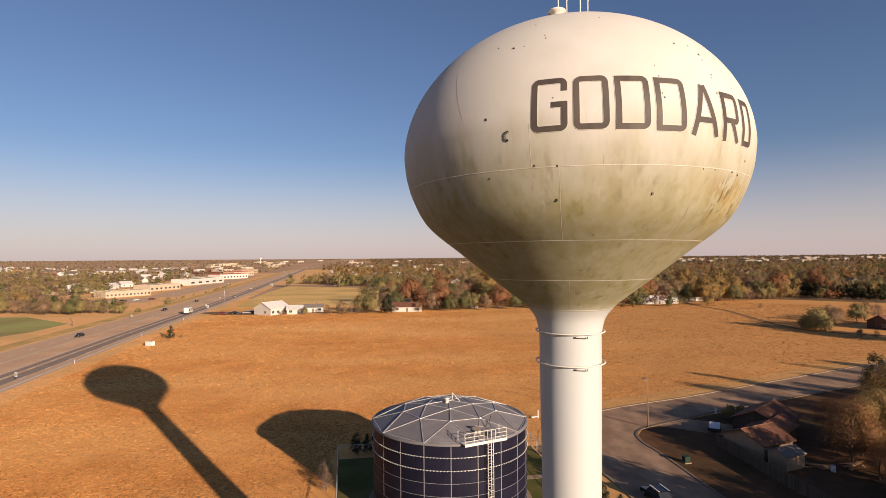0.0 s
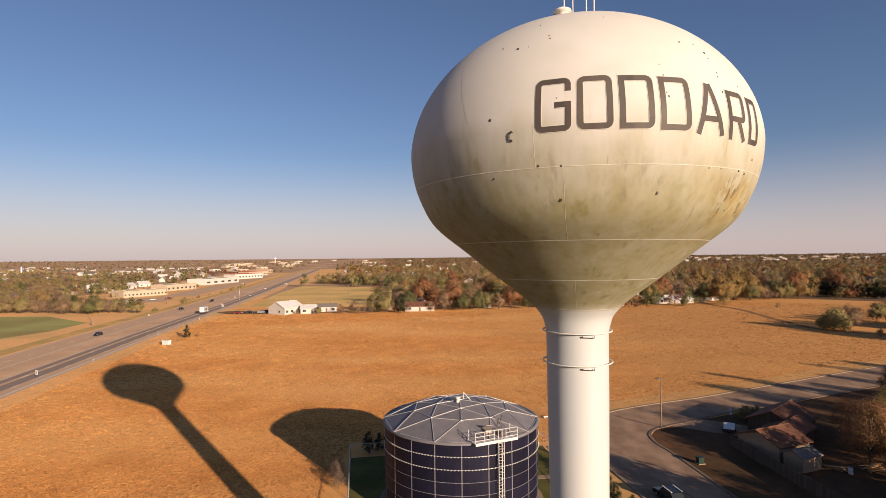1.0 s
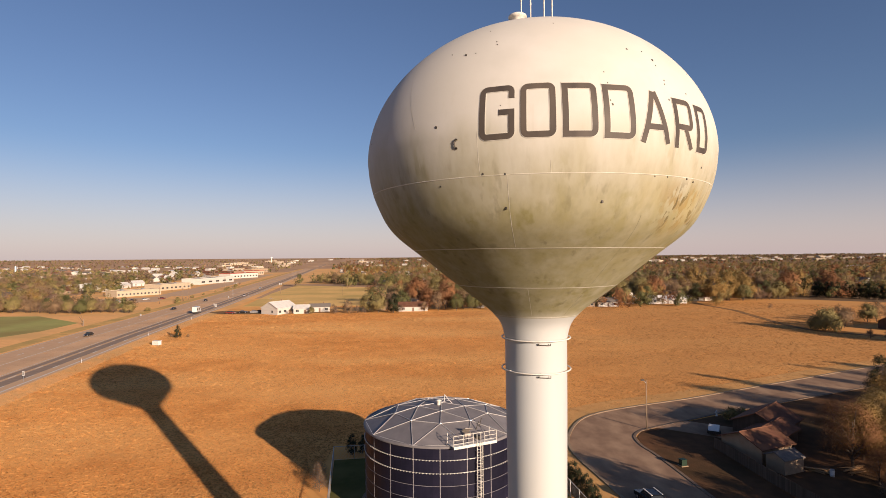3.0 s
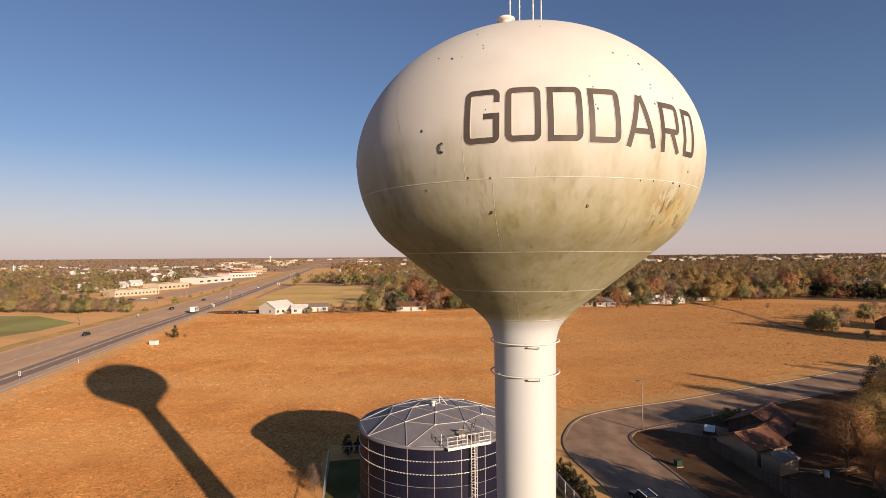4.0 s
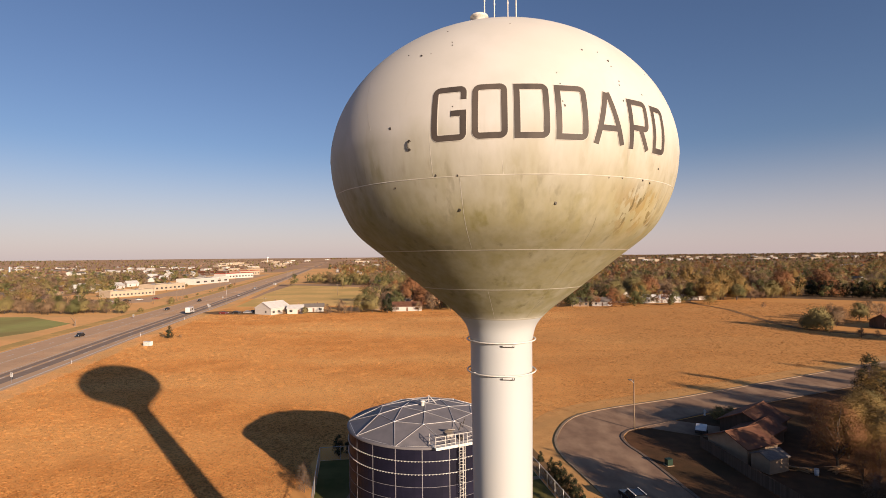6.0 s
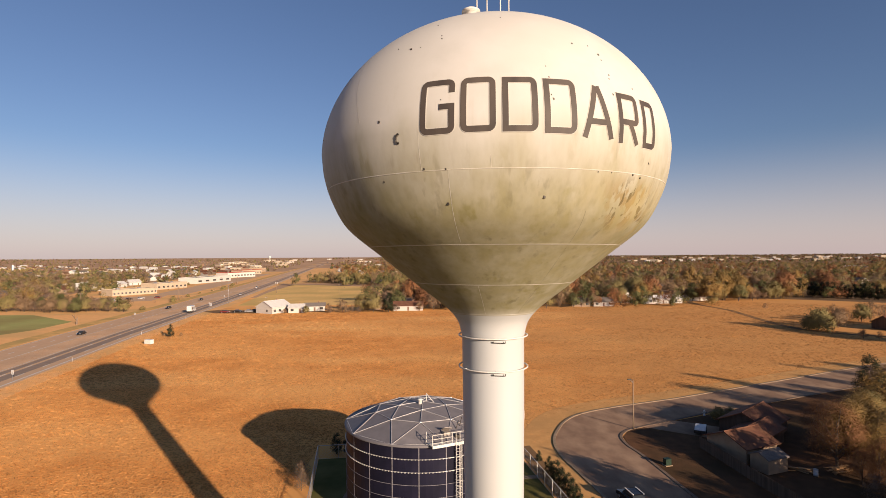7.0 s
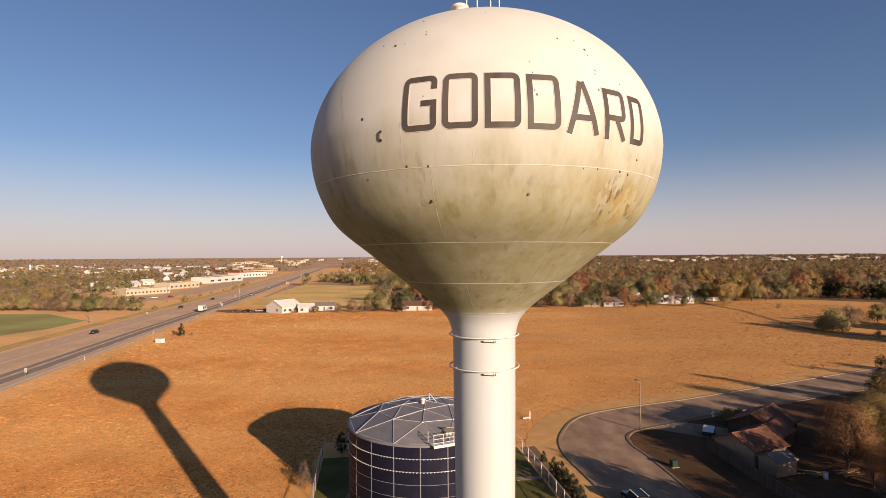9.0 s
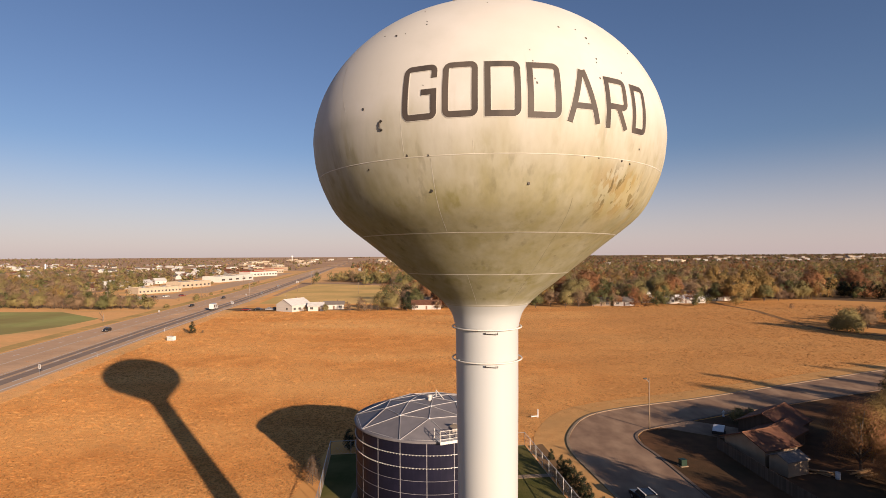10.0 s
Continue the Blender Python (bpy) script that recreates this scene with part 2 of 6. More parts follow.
LEAVES = {
    "green": mat("leaves_dull_green", (0.085, 0.088, 0.034), (0.125, 0.118, 0.045), 0.15, 0.8, island=0.08, spec=0.15, scaled=False),
    "olive": mat("leaves_olive", (0.18, 0.15, 0.06), (0.235, 0.185, 0.072), 0.15, 0.8, island=0.08, spec=0.15, scaled=False),
    "gold": mat("leaves_gold", (0.215, 0.14, 0.047), (0.27, 0.165, 0.052), 0.15, 0.8, island=0.08, spec=0.15, scaled=False),
    "rust": mat("leaves_rust", (0.18, 0.088, 0.042), (0.24, 0.108, 0.045), 0.15, 0.8, island=0.08, spec=0.15, scaled=False),
    "brown": mat("leaves_brown", (0.18, 0.122, 0.072), (0.245, 0.16, 0.09), 0.15, 0.8, island=0.08, spec=0.15, scaled=False),
    "cedar": mat("cedar_needles", (0.022, 0.028, 0.014), (0.040, 0.042, 0.020), 0.3, 0.85, island=0.08, spec=0.15, scaled=False),
    "twig": mat("bare_twigs", (0.17, 0.115, 0.08), (0.24, 0.16, 0.105), 0.3, 0.85, island=0.18, spec=0.15),
    "umber": mat("leaves_umber", (0.15, 0.072, 0.032), (0.21, 0.098, 0.040), 0.15, 0.8, island=0.08, spec=0.15, scaled=False),
}


# ---- mesh helpers ----
def mesh_of(name, verts, faces, *materials, index=None, smooth=False):
    me = bpy.data.meshes.new(name)
    me.from_pydata([tuple(v) for v in verts], [], [tuple(f) for f in faces])
    for m in materials:
        me.materials.append(m)
    if index is not None:
        me.polygons.foreach_set("material_index", np.asarray(index, dtype=np.int32))
    if smooth:
        me.polygons.foreach_set("use_smooth", np.ones(len(me.polygons), dtype=bool))
    me.update()
    return me


def child(name, me, parent, label=""):
    ob = new(name, me)
    ob.parent = parent
    if label:
        tagged(ob, label)
    return ob


def empty(name, m=None):
    ob = new(name)
    if m is not None:
        ob.matrix_basis = m
    return ob


class Build:
    """Collects boxes, bars, prisms and lathed rings into one mesh."""

    def __init__(self):
        self.v, self.f, self.mi, self.cur = [], [], [], 0

    def add(self, verts, faces):
        o = len(self.v)
        self.v += [tuple(p) for p in verts]
        self.f += [tuple(i + o for i in f) for f in faces]
        self.mi += [self.cur] * len(faces)
        return self

    def box(self, x0, y0, z0, x1, y1, z1, m=None):
        vs = [Vector((x, y, z)) for z in (z0, z1) for y in (y0, y1) for x in (x0, x1)]
        if m is not None:
            vs = [m @ p for p in vs]
        return self.add(vs, [(0, 2, 3, 1), (4, 5, 7, 6), (0, 1, 5, 4), (2, 6, 7, 3), (0, 4, 6, 2), (1, 3, 7, 5)])

    def bar(self, a, b, r, n=6, r2=None):
        a, b = Vector(a), Vector(b)
        q = (b - a).to_track_quat("Z", "Y")
        vs = []
        for p, rr in ((a, r), (b, r if r2 is None else r2)):
            for i in range(n):
                w = 2 * math.pi * (i + 0.5) / n
                vs.append(p + q @ Vector((rr * math.cos(w), rr * math.sin(w), 0)))
        fs = [(i, (i + 1) % n, n + (i + 1) % n, n + i) for i in range(n)]
        return self.add(vs, fs + [tuple(range(n - 1, -1, -1)), tuple(range(n, 2 * n))])

    def prism(self, ring, z0, z1):
        n = len(ring)
        vs = [(x, y, z0) for x, y in ring] + [(x, y, z1) for x, y in ring]
        return self.add(vs, [(i, (i + 1) % n, n + (i + 1) % n, n + i) for i in range(n)] + [tuple(range(n - 1, -1, -1)), tuple(range(n, 2 * n))])

    def lathe(self, rz, n=32, close=False):
        vs = [(r * math.cos(2 * math.pi * i / n), r * math.sin(2 * math.pi * i / n), z) for r, z in rz for i in range(n)]
        k = len(rz)
        fs = [(j * n + i, j * n + (i + 1) % n, (j + 1) * n + (i + 1) % n, (j + 1) * n + i) for j in range(k - 1) for i in range(n)]
        if close:
            fs += [tuple(range(n - 1, -1, -1)), tuple((k - 1) * n + i for i in range(n))]
        return self.add(vs, fs)

    def torus(self, R, r, z, n=48, k=6):
        vs = [((R + r * math.cos(2 * math.pi * j / k)) * math.cos(2 * math.pi * i / n), (R + r * math.cos(2 * math.pi * j / k)) * math.sin(2 * math.pi * i / n),
               z + r * math.sin(2 * math.pi * j / k)) for i in range(n) for j in range(k)]
        return self.add(vs, [(i * k + j, ((i + 1) % n) * k + j, ((i + 1) % n) * k + (j + 1) % k, i * k + (j + 1) % k) for i in range(n) for j in range(k)])

    def mesh(self, name, *materials, smooth=False):
        return mesh_of(name, self.v, self.f, *materials, index=self.mi, smooth=smooth)


# ---- ground ----
def ground_z(x, y):
    """Flat near the tower, rising gently to low far hills."""
    r = math.hypot(x, y)
    k = min(max((r - 1400) / 3400, 0), 1)
    return 21.0 * k * k * (3 - 2 * k) * (1 + 0.05 * math.sin(x * 0.002) + 0.04 * math.sin(y * 0.0017 + 1))


def build_ground():
    radii = [0, 40, 80, 120, 160, 200, 260, 330, 420, 540, 700, 900, 1150, 1400, 1700, 2000, 2400, 2800, 3200, 3600, 4000, 4400, 4750, 4900]
    n = 96
    vs, fs = [(0, 0, 0)], []
    for r in radii[1:]:
        vs += [(r * math.cos(2 * math.pi * i / n), r * math.sin(2 * math.pi * i / n), ground_z(r * math.cos(2 * math.pi * i / n), r * math.sin(2 * math.pi * i / n))) for i in range(n)]
    fs += [(0, 1 + i, 1 + (i + 1) % n) for i in range(n)]
    kinds = [0] * n
    for j in range(len(radii) - 2):
        a, b = 1 + j * n, 1 + (j + 1) * n
        fs += [(a + i, b + i, b + (i + 1) % n, a + (i + 1) % n) for i in range(n)]
        far = radii[j + 1] >= 420
        # the town north of the highway stands on paler open ground than the woods
        kinds += [(1 if i > n * 0.262 else 2) if far else 0 for i in range(n)]
    tagged(new("ground", mesh_of("ground", vs, fs, MAT["field"], MAT["litter"], MAT["woodland"], index=kinds, smooth=True)), "dry orange-brown prairie grass field reaching the horizon", "ground", kind="structure")


build_ground()


def sheet(name, ring, z, material, label, category="ground", thick=0.0):
    """A flat area lying on the ground, as a thin slab."""
    b = Build()
    b.prism(ring, z - max(thick, 0.03), z)
    return tagged(new(name, b.mesh(name, material)), label, category, kind="structure")


# ---- highway ----
NEAR_EDGE = [(-30, -260), (-78, 0), (-101.6, 122.7), (-106.3, 147), (-119.6, 214), (-130.8, 278), (-141.5, 340), (-160, 438), (-181, 545), (-210, 690), (-264, 960), (-358, 1430), (-560, 2500)]


def offset_line(line, d, z):
    """The line moved d metres to its left."""
    out = []
    for i, (x, y) in enumerate(line):
        a, b = line[max(i - 1, 0)], line[min(i + 1, len(line) - 1)]
        t = Vector((b[0] - a[0], b[1] - a[1])).normalized()
        px, py = x - t.y * d, y + t.x * d
        out.append((px, py, z + ground_z(px, py)))
    return out


def dense(line, step):
    out = []
    for (x0, y0), (x1, y1) in zip(line, line[1:]):
        n = max(1, int(math.hypot(x1 - x0, y1 - y0) / step))
        out += [(x0 + (x1 - x0) * i / n, y0 + (y1 - y0) * i / n) for i in range(n)]
    return out + [line[-1]]


def strip(name, line, d0, d1, z, material, label="", category="road", parent=None):
    """A slab between two offsets of a line, with its sides down to the ground."""
    a, b = offset_line(line, d0, z), offset_line(line, d1, z)
    n = len(line)
    vs = a + b + [(x, y, q - 0.12) for x, y, q in a] + [(x, y, q - 0.12) for x, y, q in b]
    fs = []
    for i in range(n - 1):
        fs += [(i, i + 1, n + i + 1, n + i), (2 * n + i, 2 * n + i + 1, i + 1, i), (n + i, n + i + 1, 3 * n + i + 1, 3 * n + i)]
    me = mesh_of(name, vs, fs, material)
    if parent:
        return child(name, me, parent, label)
    return tagged(new(name, me), label, category, kind="structure")


HWY = dense(NEAR_EDGE, 40)
strip("verge", HWY, -7.5, 42.0, 0.03, MAT["verge"], "mown tan grass verge along a highway", "verge")
strip("median", HWY, 11.2, 19.2, 0.06, MAT["median"], "pale paved median strip between the carriageways", "median")
strip("ditch", HWY, 32.6, 39.0, 0.042, MAT["ditch"], "olive-yellow rank grass along the far side of the highway", "verge")
road_east = strip("road_east", HWY, -1.4, 11.2, 0.07, MAT["asphalt"], "worn grey highway carriageway with white lines", "road")
road_west = strip("road_west", HWY, 19.2, 31.0, 0.07, MAT["asphalt"], "worn grey highway carriageway beyond the median", "road")
strip("lane", HWY, 3.1, 6.5, 0.076, MAT["lane_dark"], "", parent=road_east)
strip("lane", HWY, 7.8, 9.9, 0.076, MAT["lane_dark"], "", parent=road_east)
strip("lane", HWY, 22.5, 25.8, 0.076, MAT["lane_pale"], "", parent=road_west)
strip("lane", HWY, 26.6, 29.6, 0.076, MAT["lane_pale"], "", parent=road_west)
strip("edge_line", HWY, -0.22, 0.26, 0.084, MAT["line"], "", parent=road_east)
strip("edge_line", HWY, 10.7, 10.9, 0.084, MAT["line"], "", parent=road_east)
strip("edge_line", HWY, 19.7, 19.9, 0.084, MAT["line"], "", parent=road_west)
strip("edge_line", HWY, 30.2, 30.4, 0.084, MAT["line"], "", parent=road_west)


def dashes(line, d, z, parent, y_max=520, period=12.2, length=3.4, width=0.32):
    """Painted lane dashes, each a thin slab of its own."""
    pts = [Vector((x, y)) for x, y, _ in offset_line(line, d, 0)]
    s, done = 0.0, 0.0
    for p, q in zip(pts, pts[1:]):
        ln = (q - p).length
        t = (q - p).normalized()
        w = Vector((-t.y, t.x)) * width / 2
        while done < s + ln:
            a = p + t * (done - s)
            if 90 < a.y < y_max:
                b = a + t * length
                bb = Build()
                bb.prism([(a - w).to_tuple(), (b - w).to_tuple(), (b + w).to_tuple(), (a + w).to_tuple()], z - 0.02, z)
                child("lane_dash", bb.mesh("lane_dash", MAT["line"]), parent)
            done += period
        s += ln


dashes(HWY, 2.9, 0.086, road_east)
dashes(HWY, 7.1, 0.086, road_east)
dashes(HWY, 24.8, 0.086, road_west, 360)

strip("frontage", [p for p in HWY if 20 < p[1] < 1100], 41.9, 150, 0.035, MAT["verge"], "dry tan grass and bare lots between the highway and the stores", "verge")
strip("roadside_lots", [p for p in HWY if 590 < p[1] < 1400], -150, -8.0, 0.035, MAT["verge"], "dry tan lots along the far highway", "verge")
strip("parking_lot", [p for p in HWY if 420 < p[1] < 1000], 52, 78, 0.05, MAT["asphalt"], "pale tan parking strip before the stores", "parking lot")

# ---- street at the tower's foot ----
OUTER = [(40, -20), (31, 20), (26.5, 45), (23.0, 67), (21.8, 73.8), (20.5, 81), (20.7, 87), (22.5, 92.8), (25.3, 98.3), (29.3, 102.3), (36.8, 106.4), (48.4, 111.3), (54.1, 114), (80, 127), (105, 139.5), (150, 161), (230, 200)]
INNER = [(50, -20), (41, 20), (36.5, 45), (33.7, 67), (33.0, 74), (32.2, 81), (31.4, 85), (31.6, 89), (33.2, 91.8), (35.6, 93.6), (41.8, 96.9), (52, 102.4), (58, 105), (84, 117), (110, 129), (155, 150.5), (235, 189.5)]


def smooth_line(line, n=4):
    out = []
    for i in range(len(line) - 1):
        p = [Vector(line[min(max(i + k, 0), len(line) - 1)]) for k in (-1, 0, 1, 2)]
        for j in range(n):
            t = j / n
            out.append(tuple(0.5 * ((2 * p[1]) + (p[2] - p[0]) * t + (2 * p[0] - 5 * p[1] + 4 * p[2] - p[3]) * t * t + (3 * p[1] - p[0] - 3 * p[2] + p[3]) * t ** 3)))
    return out + [tuple(line[-1])]


OUT_S, IN_S = smooth_line(OUTER), smooth_line(INNER)


# kerb concrete again, darkened in its colour for the shade on the inner side
MAT["shaded_kerb"] = mat("shaded_kerb", (0.24, 0.17, 0.12), (0.17, 0.12, 0.085), 1.5, 0.9, 0.2, 20.0)


def build_street():
    n = len(OUT_S)
    vs = [(x, y, 0.05) for x, y in OUT_S] + [(x, y, 0.05) for x, y in IN_S]
    me = mesh_of("street", vs, [(i, n + i, n + i + 1, i + 1) for i in range(n - 1)], MAT["street"])
    tagged(new("street", me), "sun-bleached asphalt residential street bending past the tower", "road", kind="structure")
    strip("kerb_outer", OUT_S, 0.0, 0.45, 0.15, MAT["concrete"], "pale concrete kerb along the outer edge of the bend", "kerb")
    strip("kerb_inner", IN_S, -0.45, 0.0, 0.13, MAT["shaded_kerb"], "concrete kerb along the inner edge of the street", "kerb")
    strip("verge_street", OUT_S, 0.45, 5.6, 0.035, MAT["mown_brown"], "mown brownish grass strip beside the kerb", "verge")


build_street()
# dark green for the unseen ground, to throw less light up at the bowl
MAT["low_bounce"] = mat("low_bounce_green", (0.085, 0.088, 0.032), (0.11, 0.105, 0.04), 0.5, 0.95, 0.5, 4.0, c3=(0.13, 0.105, 0.045), s3=0.05, spec=0.05)
sheet("lawn", [(-15.8, 79.3), (13.4, 84.4), (16.0, 70), (19.5, 50), (24, 15), (-4, 8), (-9.5, 40), (-13, 63)], 0.045, MAT["lawn"], "green lawn inside the tank compound", "lawn")
# added sheet, wholly out of view, that cuts the field's bounce on the tower
sheet("mown_ground", [(-150, -160), (60, -160), (44, 6), (24, 12), (-4, 6), (-9.8, 40), (-12.4, 57), (-88, 57)], 0.04, MAT["low_bounce"], "unseen dull-green sheet added round the tower against bounced light", "lawn")
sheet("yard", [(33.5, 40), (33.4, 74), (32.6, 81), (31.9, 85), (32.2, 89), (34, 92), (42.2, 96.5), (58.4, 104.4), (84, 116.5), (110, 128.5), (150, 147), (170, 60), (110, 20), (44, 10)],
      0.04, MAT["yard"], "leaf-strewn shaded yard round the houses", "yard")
sheet("driveway", [(37, 94.1), (44, 97.6), (53.5, 92), (49, 86.5)], 0.07, MAT["street"], "grey concrete driveway", "driveway")
GREEN = [(-175, 251), (-171, 222), (-175, 200), (-330, 60), (-520, 170), (-300, 281), (-217, 281)]
sheet("green_field", GREEN, 0.05, MAT["green"], "green winter wheat field", "field")
sheet("grass_patch", [(-128, 330), (-54, 330), (-40, 345), (-62, 520), (-165, 575), (-150, 450)], 0.05, MAT["meadow"], "yellow-green mown grass plot", "field")

# ---- water tower ----
TX, TY = 6.06, 26.32
ZC, RM, RISE, SHAFT_R = 34.7, 8.22, 6.6, 1.52
LOWER = [(0, RM), (-1.0, 8.10), (-2.1, 7.75), (-3.35, 7.02), (-4.65, 5.45), (-6.05, 3.70), (-6.9, 2.60), (-7.4, 2.05), (-7.9, 1.70), (-8.6, SHAFT_R)]


def bowl_profile():
    rz = []
    for i in range(41):
        w = radians(90) * i / 40
        rz.append((RM * math.sin(w) ** (2 / 1.95) if i else 0.05, ZC + RISE * math.cos(w) ** (2 / 1.95) if i < 40 else ZC))
    low = smooth_line([(-z, r) for z, r in LOWER], 5)
    rz += [(r, ZC - d) for d, r in low[1:]]
    return rz


PROFILE = bowl_profile()


def bowl_r(z):
    for (r0, z0), (r1, z1) in zip(PROFILE, PROFILE[1:]):
        if z1 <= z <= z0:
            return r0 + (r1 - r0) * (z0 - z) / max(z0 - z1, 1e-6)
    return SHAFT_R


def on_bowl(deg, z, out=0.0):
    """A point of the bowl at an angle (0 faces the camera's side, growing to its right) and a height, in the tower's own frame."""
    r, w = bowl_r(z) + out, radians(deg)
    return Vector((r * math.sin(w), -r * math.cos(w), z))


def stroke(path, width, closed, bottom, deg0, out, step=0.12):
    """A painted stroke along a path (u, v in 0..1 of the letter's box are mapped to degrees and height), wrapped on the bowl."""
    pts = [Vector(p) for p in path]
    if closed:
        pts.append(pts[0])
    dn = []
    for a, b in zip(pts, pts[1:]):
        n = max(1, int((b - a).length / step))
        dn += [a + (b - a) * i / n for i in range(n)]
    if not closed:
        dn.append(pts[-1])
    m = len(dn)
    sides = []
    for i, p in enumerate(dn):
        a = dn[i - 1] if (i or closed) else None
        b = dn[(i + 1) % m] if (i < m - 1 or closed) else None
        t0 = (p - a).normalized() if a is not None else None
        t1 = (b - p).normalized() if b is not None else None
        n0 = Vector((-(t0 or t1).y, (t0 or t1).x))
        n1 = Vector((-(t1 or t0).y, (t1 or t0).x))
        n = (n0 + n1).normalized()
        k = width / 2 / max(n.dot(n0), 0.5)
        sides.append((p + n * k, p - n * k))
    vs = []
    for q, s in sides:
        for e in (q, s):
            z = bottom + e.y
            deg = deg0 + math.degrees(e.x / RM)
            vs += [on_bowl(deg, z, out), on_bowl(deg, z, out - 0.03)]
    fs = []
    for i in range(m if closed else m - 1):
        j = (i + 1) % m
        a, b = 4 * i, 4 * j
        fs += [(a, b, b + 2, a + 2), (a + 1, b + 1, b, a), (a + 2, b + 2, b + 3, a + 3)]
    if not closed:
        e = 4 * (m - 1)
        fs += [(0, 2, 3, 1), (e, e + 1, e + 3, e + 2)]
    return vs, fs


def arc(cx, cy, r, a0, a1, n=5):
    return [(cx + r * math.cos(radians(a0 + (a1 - a0) * i / n)), cy + r * math.sin(radians(a0 + (a1 - a0) * i / n))) for i in range(n + 1)]


def letter_paths(ch, w, h, s):
    """Centre lines of a block letter of outer size w x h and stroke s."""
    l, r, b, t, c = s / 2, w - s / 2, s / 2, h - s / 2, 0.16
    if ch == "O":
        return [(arc(r - c, t - c, c, 0, 90) + arc(l + c, t - c, c, 90, 180) + arc(l + c, b + c, c, 180, 270) + arc(r - c, b + c, c, 270, 360), True)]
    if ch == "D":
        return [(arc(r - c, t - c, c, 0, 90) + [(l, t), (l, b)] + arc(r - c, b + c, c, 270, 360), True)]
    if ch == "G":
        return [([(r, t - 0.40)] + arc(r - c, t - c, c, 0, 90) + arc(l + c, t - c, c, 90, 180) + arc(l + c, b + c, c, 180, 270) + arc(r - c, b + c, c, 270, 360)
                 + [(r, b + 0.86), (r - 0.46, b + 0.86)], False)]
    if ch == "A":
        return [([(l * 0.7, 0), (w / 2 - 0.04, h)], False), ([(w - l * 0.7, 0), (w / 2 + 0.04, h)], False), ([(0.30, h * 0.30), (w - 0.30, h * 0.30)], False)]
    return [([(l, 0), (l, t)] + arc(r - c, t - c, c, 90, 0) + arc(r - c, h * 0.42 + c, c, 0, -90) + [(l, h * 0.42)], False), ([(w * 0.52, h * 0.42), (w - l * 0.8, 0)], False)]


def build_tower():
    tower = tagged(empty("water_tower", pose(TX, TY, 0)), "tall white pedestal water tower with algae-stained spheroid bowl", "water tower")
    cut = [i for i, (r, z) in enumerate(PROFILE) if z < 27.36][0]
    b = Build().lathe(PROFILE[:cut + 1], 128)
    child("bowl", b.mesh("bowl", MAT["bowl"], smooth=True), tower, "white paint with greenish-brown streaked algae below")
    b = Build().lathe(PROFILE[cut:] + [(1.5, 23), (1.44, 18), (1.43, 9), (SHAFT_R, 5.5), (SHAFT_R * 1.25, 3.6), (2.7, 1.6), (3.6, 0.25), (3.7, 0)], 64)
    child("shaft", b.mesh("shaft", MAT["shaft"], smooth=True), tower, "clean white painted steel shaft")
    # lettering: letter, left edge in degrees, width, foot, height
    stroke_w = 0.21
    for ch, d0, w, foot, ht in (("G", -22.3, 1.28, 34.34, 1.98), ("O", -11.9, 1.235, 34.35, 1.97), ("D", -1.7, 1.24, 34.33, 1.96), ("D", 8.55, 1.20, 34.29, 1.96),
                                ("A", 18.7, 1.29, 34.22, 1.90), ("R", 29.75, 1.09, 34.14, 1.86), ("D", 39.4, 0.90, 34.10, 1.83)):
        for name, grow, out, mt in (("letter_edge", 0.045, 0.012, "halo"), ("letter", 0.0, 0.022, "letter")):
            b = Build()
            for path, closed in letter_paths(ch, w, ht, stroke_w):
                b.add(*stroke(path, stroke_w + grow, closed, foot, d0, out))
            child(name, b.mesh(name, MAT[mt]), tower, "dark brown painted block letter" if mt == "letter" else "")
    return tower


tower = build_tower()

# ---- bolted storage tank ----
KX, KY, KR, KTOP, KRISE, KBASE = 0.48, 65.9, 9.34, 9.95, 2.1, 0.32
PANELS, TIERS = 20, 7


